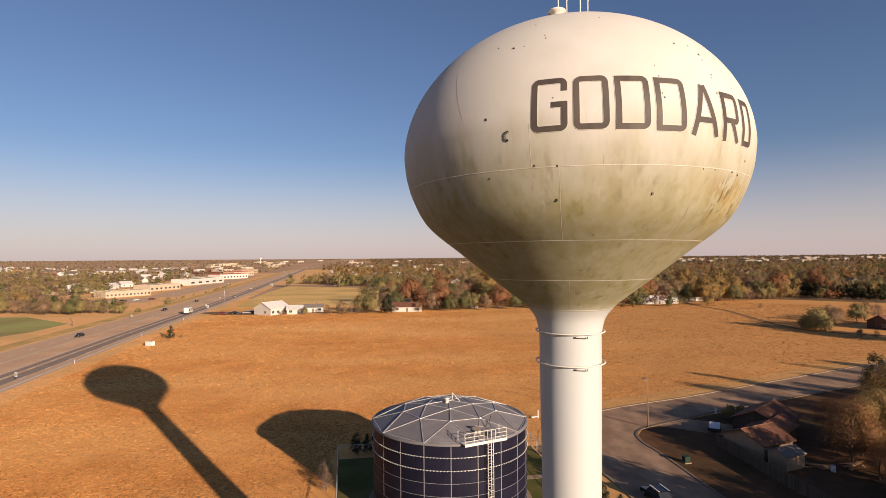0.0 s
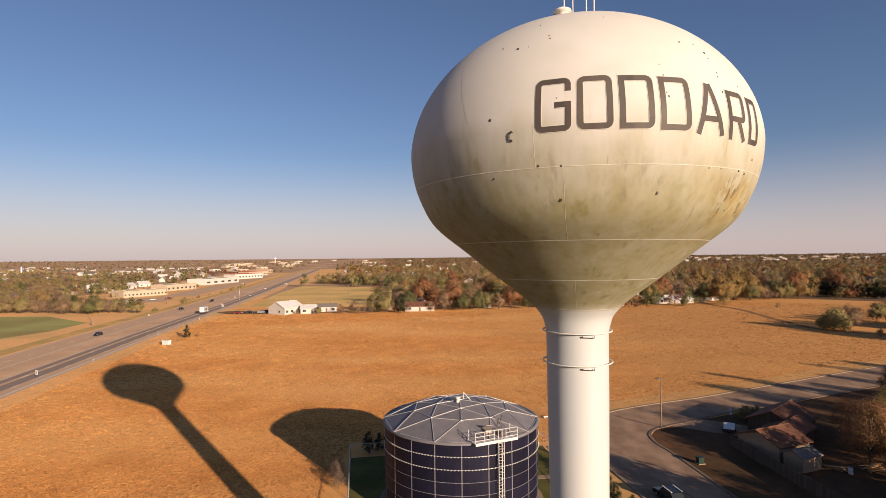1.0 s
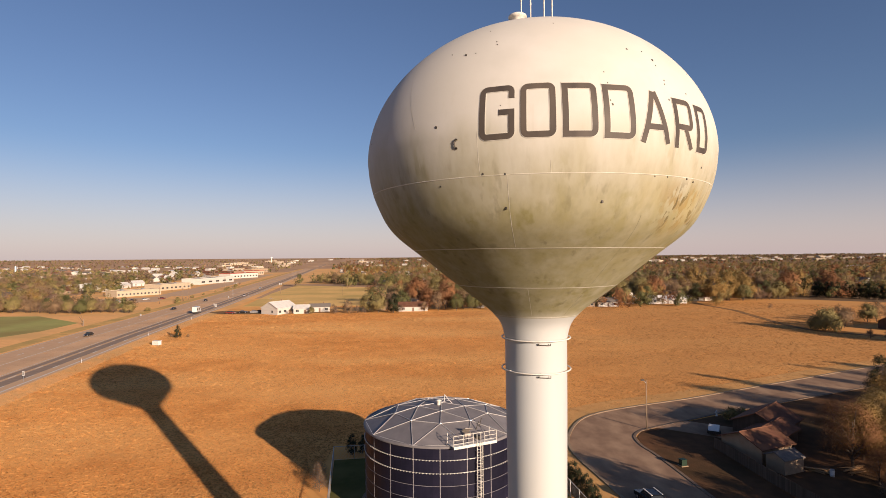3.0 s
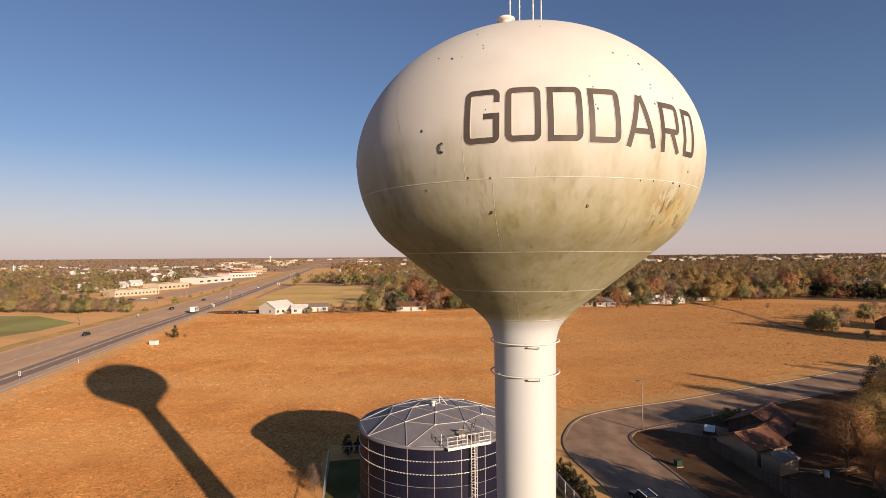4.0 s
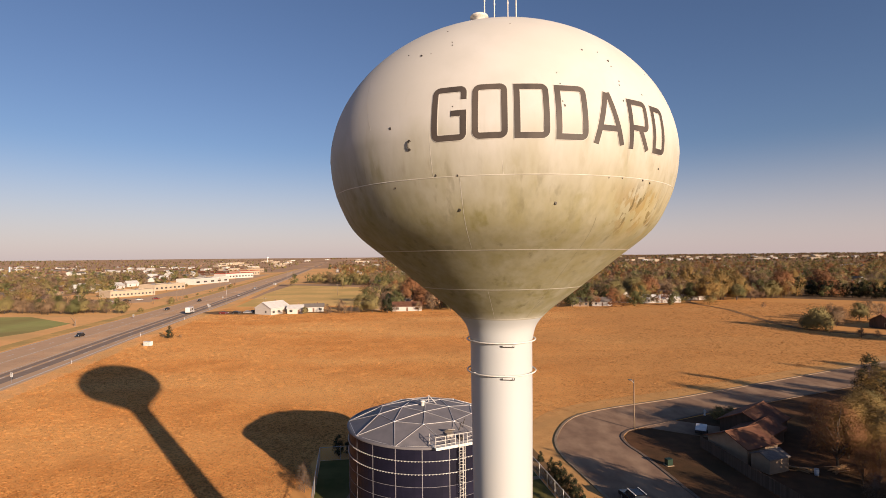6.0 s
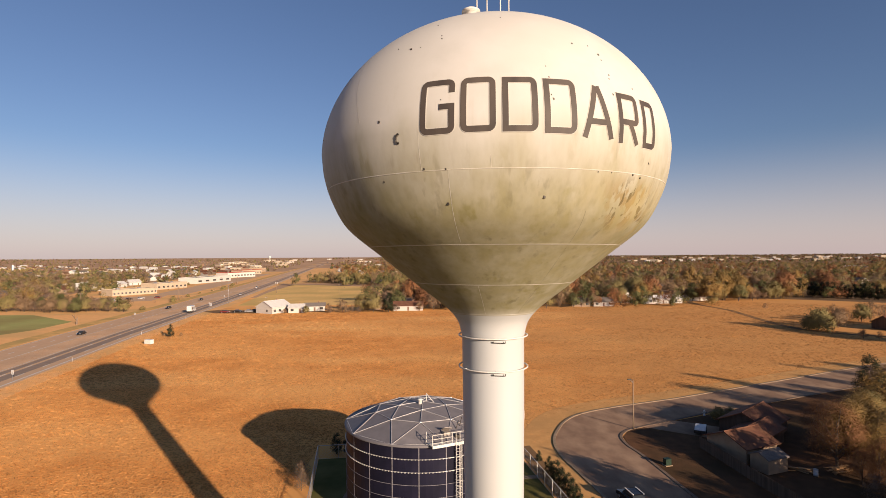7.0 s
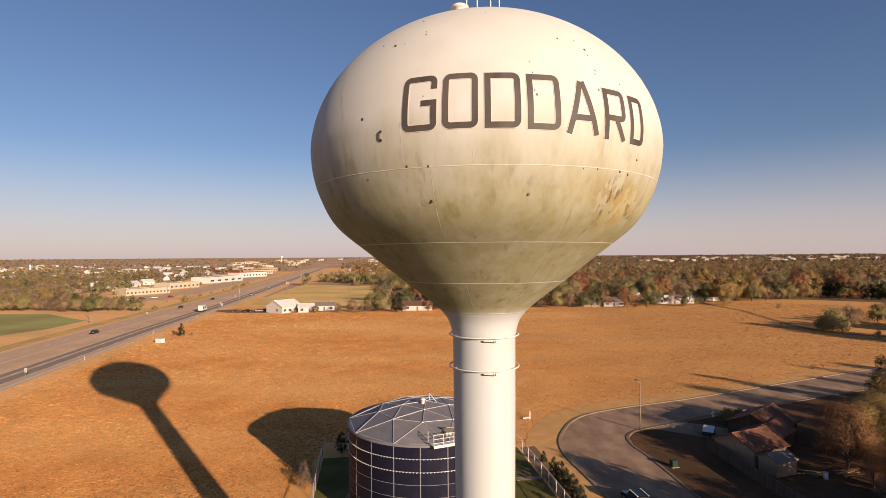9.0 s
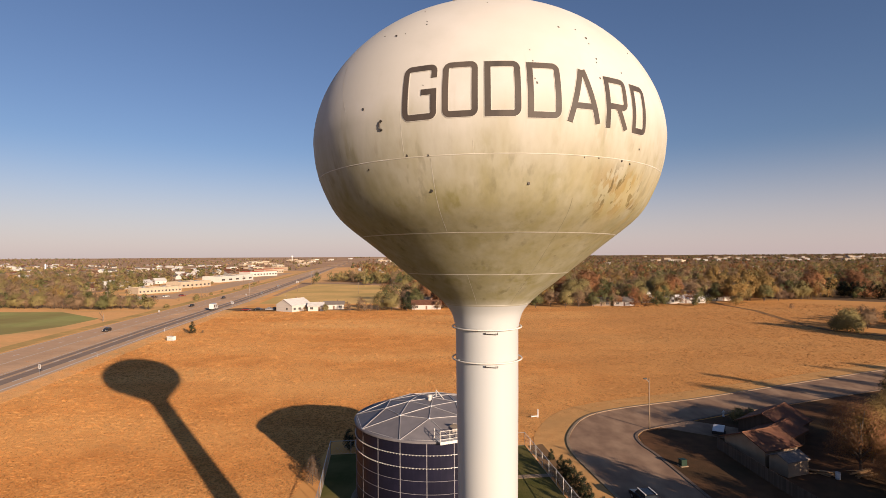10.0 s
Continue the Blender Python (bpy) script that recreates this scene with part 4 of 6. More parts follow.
def tank_access():
    a0 = 25.6
    m = pose(0, 0, 0, 0, 0, a0)
    # ladder with hoops
    ladder = child("ladder", Build().bar(m @ Vector((-0.23, -KR - 0.28, 0.2)), m @ Vector((-0.23, -KR - 0.28, KTOP + 1.3)), 0.035, 6)
                   .bar(m @ Vector((0.23, -KR - 0.28, 0.2)), m @ Vector((0.23, -KR - 0.28, KTOP + 1.3)), 0.035, 6).mesh("ladder", MAT["white_steel"]), tank, "pale caged access ladder")
    rung = Build().bar((-0.23, 0, 0), (0.23, 0, 0), 0.022, 5).mesh("rung", MAT["white_steel"])
    for i in range(33):
        ob = child("rung", rung, ladder)
        ob.matrix_basis = m @ pose(0, -KR - 0.28, 0.5 + 0.3 * i)
    hoop = Build()
    arcp = [(0.38 * math.cos(radians(a)), -0.62 * math.sin(radians(a)), 0) for a in range(0, 181, 20)]
    for p, q in zip(arcp, arcp[1:]):
        hoop.bar(p, q, 0.022, 4)
    hoop = hoop.mesh("cage_hoop", MAT["white_steel"])
    for i in range(12):
        ob = child("cage_hoop", hoop, ladder)
        ob.matrix_basis = m @ pose(0, -KR - 0.26, 2.6 + 0.62 * i)
    for a in (30, 70, 110, 150):
        x, y = 0.38 * math.cos(radians(a)), -0.62 * math.sin(radians(a)) - KR - 0.26
        child("cage_strap", Build().bar(m @ Vector((x, y, 2.5)), m @ Vector((x, y, KTOP + 0.5)), 0.02, 4).mesh("cage_strap", MAT["white_steel"]), ladder)
    # platform at the rim with rails
    deck = child("platform", Build().box(-3.0, -KR - 0.35, KTOP + 0.12, 2.15, -KR + 1.35, KTOP + 0.19, m).box(-3.0, -KR - 0.38, KTOP - 0.02, 2.15, -KR - 0.32, KTOP + 0.28, m)
                 .mesh("platform", MAT["white_steel"]), tank, "pale walkway platform at the dome's rim")
    posts = [(-3.0, -KR + 1.3), (-3.0, -KR - 0.3), (-1.9, -KR - 0.3), (-0.7, -KR - 0.3), (0.7, -KR - 0.3), (2.15, -KR - 0.3), (2.15, -KR + 1.3)]
    for x, y in posts:
        child("rail_post", Build().bar(m @ Vector((x, y, KTOP + 0.2)), m @ Vector((x, y, KTOP + 1.35)), 0.035, 5).mesh("rail_post", MAT["white_steel"]), deck)
    for h in (0.5, 0.92, 1.35):
        b = Build()
        for (x, y), (u, v) in zip(posts, posts[1:]):
            if x == -0.7 and u == 0.7 and h < 1.3:
                continue
            b.bar(m @ Vector((x, y, KTOP + h)), m @ Vector((u, v, KTOP + h)), 0.03, 5)
        child("guard_rail", b.mesh("guard_rail", MAT["white_steel"]), deck)
    # hatch with a propped lid
    hatch = child("hatch", Build().box(-0.9, -KR + 1.3, KTOP + 0.3, -0.1, -KR + 2.1, KTOP + 0.95, m).mesh("hatch", MAT["tin"]), tank, "boxed roof hatch beside the platform")
    child("hatch_lid", Build().box(-0.46, -0.05, 0, 0.46, 0.0, 0.95, m @ pose(-0.5, -KR + 2.1, KTOP + 0.98, 62, 12)).mesh("hatch_lid", MAT["tin"]), hatch)
    child("hatch_winch", Build().lathe([(0.02, 0.5), (0.3, 0.42), (0.34, 0.0)], 12).mesh("hatch_winch", MAT["dark_steel"]), hatch).location = m @ Vector((0.5, -KR + 1.0, KTOP + 0.22))
    for x, y, h in ((0.9, -KR + 2.2, 1.7), (1.5, -KR + 2.6, 1.9), (1.5, -KR + 3.2, 1.2)):
        child("vent_tube", Build().bar(m @ Vector((x, y, KTOP + 0.6)), m @ Vector((x + 0.4, y, KTOP + h)), 0.05, 6).mesh("vent_tube", MAT["dark_steel"]), tank)
    # apex vent and guard frame
    z = KTOP + KRISE
    child("apex_vent", Build().lathe([(0.24, 0.1), (0.24, 0.55), (0.36, 0.6), (0.30, 0.7), (0.05, 0.75)], 16).mesh("apex_vent", MAT["white_steel"], smooth=True), tank, "small pale vent at the dome's crown").location = (-0.35, -0.7, z - 0.06)
    b = Build().bar((0.35, 0.6, z), (0.35, 0.6, z + 0.95), 0.05, 5).bar((0.35, 0.6, z + 0.95), (1.35, 0.0, z - 0.05), 0.05, 5).bar((0.35, 0.6, z + 0.5), (-0.4, 0.9, z - 0.1), 0.04, 5)
    child("guard_frame", b.mesh("guard_frame", MAT["white_steel"]), tank)
    child("footing", Build().lathe([(0.1, 0), (KR + 0.7, 0), (KR + 0.7, 0.32), (0.1, 0.32)], 60).mesh("footing", MAT["concrete"]), tank)


tank_access()


# ---- compound fence ----
def fence_run(name, pts, h, label, spacing=3.0, rail="galv"):
    f = tagged(empty(name), label, "fence", kind="")
    post = Build().bar((0, 0, -0.1), (0, 0, h + 0.08), 0.045, 6).bar((0, 0, h + 0.08), (0, 0, h + 0.14), 0.055, 6, 0.01).mesh("post", MAT[rail])
    web = Build()
    for (x0, y0), (x1, y1) in zip(pts, pts[1:]):
        ln = math.hypot(x1 - x0, y1 - y0)
        n = max(1, round(ln / spacing))
        for i in range(n + 1):
            t = i / n
            ob = child("post", post, f)
            ob.location = (x0 + (x1 - x0) * t, y0 + (y1 - y0) * t, 0)
        for z in (h, 0.08):
            child("rail", Build().bar((x0, y0, z), (x1, y1, z), 0.04 if z > 1 else 0.015, 5).mesh("rail", MAT[rail]), f)
        k = int(ln / 0.45)
        for i in range(k):
            for s in (1, -1):
                a, c = (i + (s < 0) * 4) / k, (i + (s > 0) * 4) / k
                if max(a, c) <= 1:
                    web.bar((x0 + (x1 - x0) * a, y0 + (y1 - y0) * a, 0.06), (x0 + (x1 - x0) * c, y0 + (y1 - y0) * c, h - 0.02), 0.005, 3)
    tagged(child("wire_mesh", web.mesh("wire_mesh", MAT["galv"]), f), kind="stuff")
    return f


fence_run("chain_link_fence", [(-9.5, 40), (-13.0, 63), (-15.9, 79.4), (-1, 82.0), (13.4, 84.4)], 2.0, "galvanised chain-link fence round the tank lawn")
fence_run("chain_link_fence", [(13.4, 84.4), (16.0, 70.0), (17.9, 59), (21, 42)], 2.0, "chain-link fence with a pale top rail beside cedars", rail="white_steel")

sheet("walkway", [(9.4, 72.6), (16.0, 73.6), (16.0, 72.6), (9.4, 71.4)], 0.08, MAT["concrete"], "pale concrete path across the lawn", "path")
sheet("fence_strip", [(13.9, 84.2), (16.4, 70.2), (18.3, 59), (21.4, 42), (23.2, 42.4), (20.4, 60), (18.6, 71), (16.2, 85)], 0.05, MAT["dirt"], "bare earth strip outside the fence", "ground")


# ---- grass of the field ----
def build_tufts():
    """Low tussocks of dry grass all over the open field and the verges, finer near the tower."""
    rng = np.random.default_rng(5)
    n = 425000
    r = 50 * np.exp(rng.random(n) * math.log(385 / 50))
    a = radians(-50) + rng.random(n) * radians(97)
    x, y = r * np.sin(a), r * np.cos(a)
    ex = np.interp(y, [p[1] for p in NEAR_EDGE], [p[0] for p in NEAR_EDGE])
    field = (x > ex + 1.8) & (y < 284 + np.maximum(x + 20, 0) * 0.27)
    keep = field | ((x < ex - 12.2) & (x > ex - 18.4))
    ox = np.interp(y, [p[1] for p in OUT_S[8:]], [p[0] for p in OUT_S[8:]])
    keep &= ~((y < 161) & (x > ox - 0.95)) | (y > 161)
    gx, gy = [p[0] for p in GREEN], [p[1] for p in GREEN]
    inside = np.zeros(n, dtype=bool)
    for i in range(len(GREEN)):
        j = i - 1
        inside ^= ((gy[i] > y) != (gy[j] > y)) & (x < (gx[j] - gx[i]) * (y - gy[i]) / (gy[j] - gy[i] + 1e-9) + gx[i])
    keep &= ~inside & ~((x > 150) & (y < 225)) & ~(y < 57) & ~((x > -17) & (x < 23) & (y < 86))
    x, y, r, mown = x[keep], y[keep], r[keep], (~field | (x < ex + 7) | ((y < 161) & (x > ox - 5.5)))[keep]
    m = len(x)
    tall = 1.0 + 0.5 * np.array([noise.noise((u * 0.03, v * 0.09, 0.3)) for u, v in zip(x.tolist(), y.tolist())])
    w = (0.06 + 0.0013 * r) * (0.5 + 1.0 * rng.random(m))
    h = np.interp(x, [-30, 30], [1.0, 0.55]) * (0.030 + 0.00016 * r) * (0.4 + 1.2 * rng.random(m) ** 2.0) * np.where(mown, 0.55, tall)
    th = rng.random(m) * math.pi
    ux, uy = np.cos(th) * w, np.sin(th) * w
    lx, ly = rng.normal(size=m) * 1.5 * h, rng.normal(size=m) * 1.5 * h
    vs = np.stack([np.stack([x - ux * 0.8, y - uy * 0.8, 0 * x - 0.01], 1), np.stack([x + ux * 0.8, y + uy * 0.8, 0 * x - 0.01], 1),
                   np.stack([x + ux + lx, y + uy + ly, h], 1), np.stack([x - ux + lx, y - uy + ly, h * 0.85], 1)], 1).reshape(-1, 3)
    vs[:, 2] += 0.03
    tagged(new("dry_grass", quads_mesh("dry_grass", vs, [MAT["tuft"]])), "tussocks of dry orange prairie grass over the field", "grass", kind="stuff")


build_tufts()


# ---- houses and buildings ----
WALLS = {"white": mat("white_siding", (0.68, 0.65, 0.60), (0.58, 0.55, 0.50), 1.0, 0.7, 0.2, 6.0, obrand=0.12, stretch=(0.2, 0.2, 6)),
         "tan": mat("tan_stucco", (0.42, 0.31, 0.21), (0.36, 0.26, 0.17), 1.0, 0.85, 0.2, 12.0, obrand=0.12),
         "brick": mat("brick_wall", (0.34, 0.20, 0.13), (0.28, 0.16, 0.10), 2.0, 0.85, 0.2, 12.0, obrand=0.12),
         "grey": mat("grey_siding", (0.27, 0.255, 0.24), (0.22, 0.21, 0.20), 1.0, 0.8, 0.2, 12.0, obrand=0.12),
         "shed": mat("weathered_boards", (0.15, 0.10, 0.07), (0.10, 0.07, 0.05), 2.0, 0.9, 0.3, 12.0, stretch=(1, 1, 0.1)),
         "cream": mat("cream_panel", (0.58, 0.47, 0.34), (0.50, 0.41, 0.30), 0.6, 0.75, 0.1, 6.0, obrand=0.1)}
ROOFS = {"brown": mat("brown_shingle", (0.125, 0.054, 0.034), (0.175, 0.074, 0.043), 2.5, 0.9, 0.5, 10.0, c3=(0.21, 0.10, 0.055), s3=0.55, obrand=0.15),
         "grey": mat("grey_shingle", (0.15, 0.13, 0.115), (0.20, 0.175, 0.155), 2.5, 0.9, 0.4, 10.0, obrand=0.2),
         "metal": mat("white_metal_roof", (0.72, 0.70, 0.66), (0.62, 0.60, 0.56), 0.6, 0.5, 0.1, 4.0, obrand=0.1),
         "red": mat("red_roof", (0.38, 0.085, 0.05), (0.30, 0.07, 0.045), 1.0, 0.7, 0.1, 4.0, obrand=0.1),
         "flat": mat("gravel_roof", (0.42, 0.36, 0.29), (0.34, 0.29, 0.24), 0.4, 0.9, 0.2, 6.0, obrand=0.12)}
MAT["glass"] = mat("window_glass", (0.03, 0.035, 0.04), (0.05, 0.055, 0.06), 0.5, 0.08, spec=0.6)
MAT["trim"] = mat("white_trim", (0.60, 0.57, 0.52), (0.52, 0.49, 0.45), 3.0, 0.6)
MAT["doorp"] = mat("door_paint", (0.22, 0.13, 0.09), (0.17, 0.10, 0.07), 2.0, 0.6)


def opening(name, house, x, y, z, w, h, facing, pane):
    """A framed window or door proud of a wall; facing: degrees about z, 0 looks to -y."""
    m = pose(x, y, z, 0, 0, facing)
    fr = Build().box(-w / 2 - 0.08, -0.06, -0.08, w / 2 + 0.08, 0.02, 0, m).box(-w / 2 - 0.08, -0.06, h, w / 2 + 0.08, 0.02, h + 0.08, m)
    fr.box(-w / 2 - 0.08, -0.06, 0, -w / 2, 0.02, h, m).box(w / 2, -0.06, 0, w / 2 + 0.08, 0.02, h, m)
    if name == "window":
        fr.box(-0.03, -0.05, 0, 0.03, 0.02, h, m)
    f = child(name, fr.mesh(name, MAT["trim"]), house)
    child("pane" if name == "window" else "door_leaf", Build().box(-w / 2, -0.03, 0, w / 2, 0.015, h, m).mesh("pane", MAT[pane]), f)


def make_house(L, W, eave, ridge, wall, roof, label, name="house", over=0.45, group="", small=False, windows=3, plain=False):
    """A gabled house centred on its own origin, ridge along x."""
    ho = tagged(empty(name), label, "house", group)
    l, w = L / 2, W / 2
    b = Build()
    b.add([(-l, -w, -0.2), (l, -w, -0.2), (l, w, -0.2), (-l, w, -0.2), (-l, -w, eave), (l, -w, eave), (l, w, eave), (-l, w, eave), (-l, 0, ridge - 0.08), (l, 0, ridge - 0.08)],
          [(0, 1, 5, 4), (1, 2, 6, 9, 5), (2, 3, 7, 6), (3, 0, 4, 8, 7), (3, 2, 1, 0)])
    child("wall", b.mesh("wall", WALLS[wall]), ho)
    k = (ridge - eave) / w
    for s in (-1, 1):
        y1, z1 = s * (w + over), eave - k * over
        vs = [(-l - over, 0, ridge), (l + over, 0, ridge), (l + over, y1, z1), (-l - over, y1, z1)]
        vs += [(x, y, z - 0.16) for x, y, z in vs]
        child("roof", Build().add(vs, [(0, 1, 2, 3), (7, 6, 5, 4), (3, 2, 6, 7), (1, 0, 4, 5), (2, 1, 5, 6), (0, 3, 7, 4)]).mesh("roof", ROOFS[roof]), ho)
    child("ridge_cap", Build().bar((-l - over, 0, ridge + 0.02), (l + over, 0, ridge + 0.02), 0.09, 5).mesh("ridge_cap", ROOFS[roof]), ho)
    for s, fc in ((-1, 0), (1, 180)):
        for i in range(windows):
            x = -l + L * (i + 0.5) / windows
            if i == windows // 2 and s < 0:
                opening("door", ho, x, s * w, 0.05, 0.95, 2.05, fc, "doorp")
            else:
                opening("window", ho, x, s * w, 0.95, min(1.5, L / windows * 0.5), 1.2, fc, "glass")
    for s, fc in () if plain else ((-1, -90), (1, 90))[small:]:
        opening("window", ho, s * l, -w * 0.35, 0.95, 1.2, 1.2, fc, "glass")
    if not (small or plain):
        child("chimney", Build().box(l * 0.3, 0.3, ridge - 0.8, l * 0.3 + 0.6, 0.9, ridge + 0.7).mesh("chimney", WALLS["brick"]), ho)
    return ho


def make_block(L, W, H, wall, roof, label, name="commercial_building", windows=8, group=""):
    """A flat-roofed building with parapet, roof deck and a row of windows."""
    ho = tagged(empty(name), label, "building", group)
    l, w = L / 2, W / 2
    child("wall", Build().prism([(-l, -w), (l, -w), (l, w), (-l, w)], -0.2, H - 0.4).mesh("wall", WALLS[wall]), ho)
    par = Build()
    for x0, y0, x1, y1 in ((-l - 0.1, -w - 0.1, l + 0.1, -w + 0.25), (-l - 0.1, w - 0.25, l + 0.1, w + 0.1), (-l - 0.1, -w + 0.25, -l + 0.25, w - 0.25), (l - 0.25, -w + 0.25, l + 0.1, w - 0.25)):
        par.box(x0, y0, H - 0.4, x1, y1, H + 0.35)
    child("parapet", par.mesh("parapet", WALLS[wall] if roof != "red" else ROOFS["red"]), ho)
    child("roof", Build().box(-l + 0.25, -w + 0.25, H - 0.45, l - 0.25, w - 0.25, H - 0.1).mesh("roof", ROOFS[roof]), ho)
    for i in range(windows):
        x = -l + L * (i + 0.5) / windows
        opening("window", ho, x, -w, H * 0.28, L / windows * 0.45, H * 0.28, 0, "glass")
    for i in range(3):
        opening("window", ho, l, -w + W * (i + 0.5) / 3, H * 0.22, W / 3 * 0.5, H * 0.38, 90, "glass")
    for x, y in ((-l * 0.5, 0.2 * w), (l * 0.35, -0.2 * w)):
        child("roof_unit", Build().box(x - 1.1, y - 0.9, H - 0.1, x + 1.1, y + 0.9, H + 1.0).mesh("roof_unit", MAT["galv"]), ho)
    return ho


def put(ob, x, y, rot):
    ob.matrix_basis = pose(x, y, ground_z(x, y), 0, 0, rot)
    return ob


# the white farm buildings beside the highway
put(make_house(14, 12, 3.6, 6.6, "white", "metal", "white metal-sided shop with a low white gable roof", "workshop", windows=4), -92, 289.5, 62)
put(make_house(8, 6, 3.0, 4.6, "white", "metal", "small white outbuilding beside the shop", "outbuilding", windows=2), -79.5, 289, 8)
put(make_house(11, 6, 3.0, 4.4, "white", "grey", "low white house with a grey roof", "house", windows=3), -72, 298, 12)
# long low school-like block and its neighbours across the highway
put(make_block(38, 14, 4.8, "cream", "flat", "long low cream building with a row of windows", windows=12), -257.8, 434, 65)
put(make_block(40, 18, 5.6, "cream", "flat", "pale yellow flat-roofed commercial building", windows=7), -274, 517, 77)
put(make_block(74, 22, 6.6, "white", "flat", "long white flat-roofed store beside the highway", windows=5), -291, 642, 83)
put(make_block(56, 22, 7.4, "white", "red", "white store with a red roof edge", windows=9), -318, 800, 68)
put(make_block(50, 22, 7.6, "cream", "red", "cream store with a red fascia", windows=8), -352, 930, 70)
put(make_block(50, 20, 7.6, "tan", "flat", "tan commercial building far along the highway", windows=8), -395, 1080, 70)
WHITE_ROWS = [(-346, 586, 60, 'white', 'metal'), (-390, 698, 150, 'white', 'grey'), (-395, 749, 10, 'white', 'metal'), (-416, 832, 150, 'tan', 'metal'), (-435, 908, 10, 'white', 'metal'), (-336, 544, 80, 'white', 'metal'), (-364, 537, 80, 'white', 'metal'), (-320, 490, 80, 'white', 'grey'), (-354, 501, 60, 'white', 'metal'), (-420, 543, 80, 'white', 'metal'), (-348, 470, 150, 'tan', 'grey'), (-429, 525, 60, 'white', 'brown'), (-476, 915, 80, 'white', 'metal'), (-463, 840, 10, 'white', 'metal')]
# houses along the wood's edge
for x, y, r, L, W, wl, rf, lb in ((-20, 299, 4, 16, 9, "white", "brown", "white bungalow with a brown shingle roof at the wood's edge"), (-41, 305, -8, 10, 7, "tan", "grey", "small tan house under bare trees"),
                                  (-24, 322, 20, 11, 9, "white", "grey", "white gabled house half hidden by trees"), (14, 316, 0, 13, 8, "grey", "brown", "grey house behind the field"),
                                  (92, 318, 8, 12, 9, "white", "grey", "white house with a grey roof at the field's end"), (112, 338, 60, 11, 9, "white", "metal", "white gabled house between trees"),
                                  (133, 334, 5, 24, 9, "white", "metal", "long white low house along the lane"), (80, 316, -10, 10, 7, "tan", "grey", "small tan house at the field's edge"),
                                  (163, 352, 10, 14, 9, "white", "brown", "white house with a brown roof"), (150, 372, 0, 18, 9, "tan", "grey", "tan house behind the lane")):
    put(make_house(L, W, 2.9, 4.9, wl, rf, lb), x, y, r)


for x, y, r, wl, rf in WHITE_ROWS:
    put(make_house(13, 9, 3.4, 6.2, wl, rf, "white gabled house among olive trees" if wl == "white" else "tan gabled house among olive trees", group="houses past the hedge", small=True, windows=2), x, y, r)


def town():
    """Houses and blocks scattered through the town, copies of a few kinds."""
    kinds = [make_house(13, 9, 3.2, 5.6, "white", "grey", "white suburban house with a grey roof", group="town houses", small=True, windows=2),
             make_house(12, 9, 3.2, 5.8, "tan", "brown", "tan suburban house with a brown roof", group="town houses", small=True, windows=2),
             make_house(15, 9, 3.0, 5.2, "brick", "grey", "brick suburban house with a grey roof", group="town houses", small=True, windows=2),
             make_house(11, 8, 3.2, 5.8, "grey", "brown", "grey suburban house with a brown roof", group="town houses", small=True, windows=2),
             make_house(18, 10, 3.6, 5.6, "white", "metal", "white metal-roofed hall in the town", group="town houses", small=True, windows=2)]
    blocks = [make_block(30, 15, 5.0, "white", "flat", "white flat-roofed commercial building", group="town blocks", windows=6),
              make_block(26, 16, 5.0, "cream", "flat", "cream flat-roofed commercial building", group="town blocks", windows=5)]
    rng = np.random.default_rng(77)
    first = [True] * 7
    spots = []
    tries = 0
    while len(spots) < 190 and tries < 9000:
        tries += 1
        left = rng.random() < 0.62
        y = 370 + 1500 * rng.random() ** 1.5 if left else 345 + 900 * rng.random() ** 1.3
        x = y * (-0.92 + 0.52 * rng.random()) if left else y * (-0.21 + 1.02 * rng.random() ** 1.15)
        if not clear(x, y) or any((x - u) ** 2 + (y - v) ** 2 < 26 ** 2 for u, v in spots):
            continue
        if -330 < x < -215 and 385 < y < 700:
            continue
        spots.append((x, y))
    for x, y in spots:
        k = int(rng.integers(0, 5))
        rot = 90 * int(rng.integers(0, 2)) + rng.normal() * 8
        if first[k]:
            put(kinds[k], x, y, rot)
            first[k] = False
        else:
            copy_thing(kinds[k], pose(x, y, ground_z(x, y), 0, 0, rot))
    for i in range(112):
        side = -1 if rng.random() < 0.6 else 1
        y = 1000 + 2200 * rng.random() ** 1.2
        road = float(np.interp(y, [p[1] for p in NEAR_EDGE], [p[0] for p in NEAR_EDGE]))
        x = road - 110 - 300 * rng.random() if side < 0 else road + 70 + 900 * rng.random() ** 1.5 * (y / 1500)
        if i > 55:
            y = 1900 + 900 * rng.random()
            x = y * (0.35 + 0.5 * rng.random())
        k = int(rng.integers(0, 2))
        s = 0.7 + 0.7 * rng.random()
        m = pose(x, y, ground_z(x, y), 0, 0, 70 + rng.normal() * 10) @ Matrix.Diagonal((s, s, 1.0 if i <= 55 else 1.3, 1))
        if first[5 + k]:
            blocks[k].matrix_basis = m
            first[5 + k] = False
        else:
            copy_thing(blocks[k], m)


town()

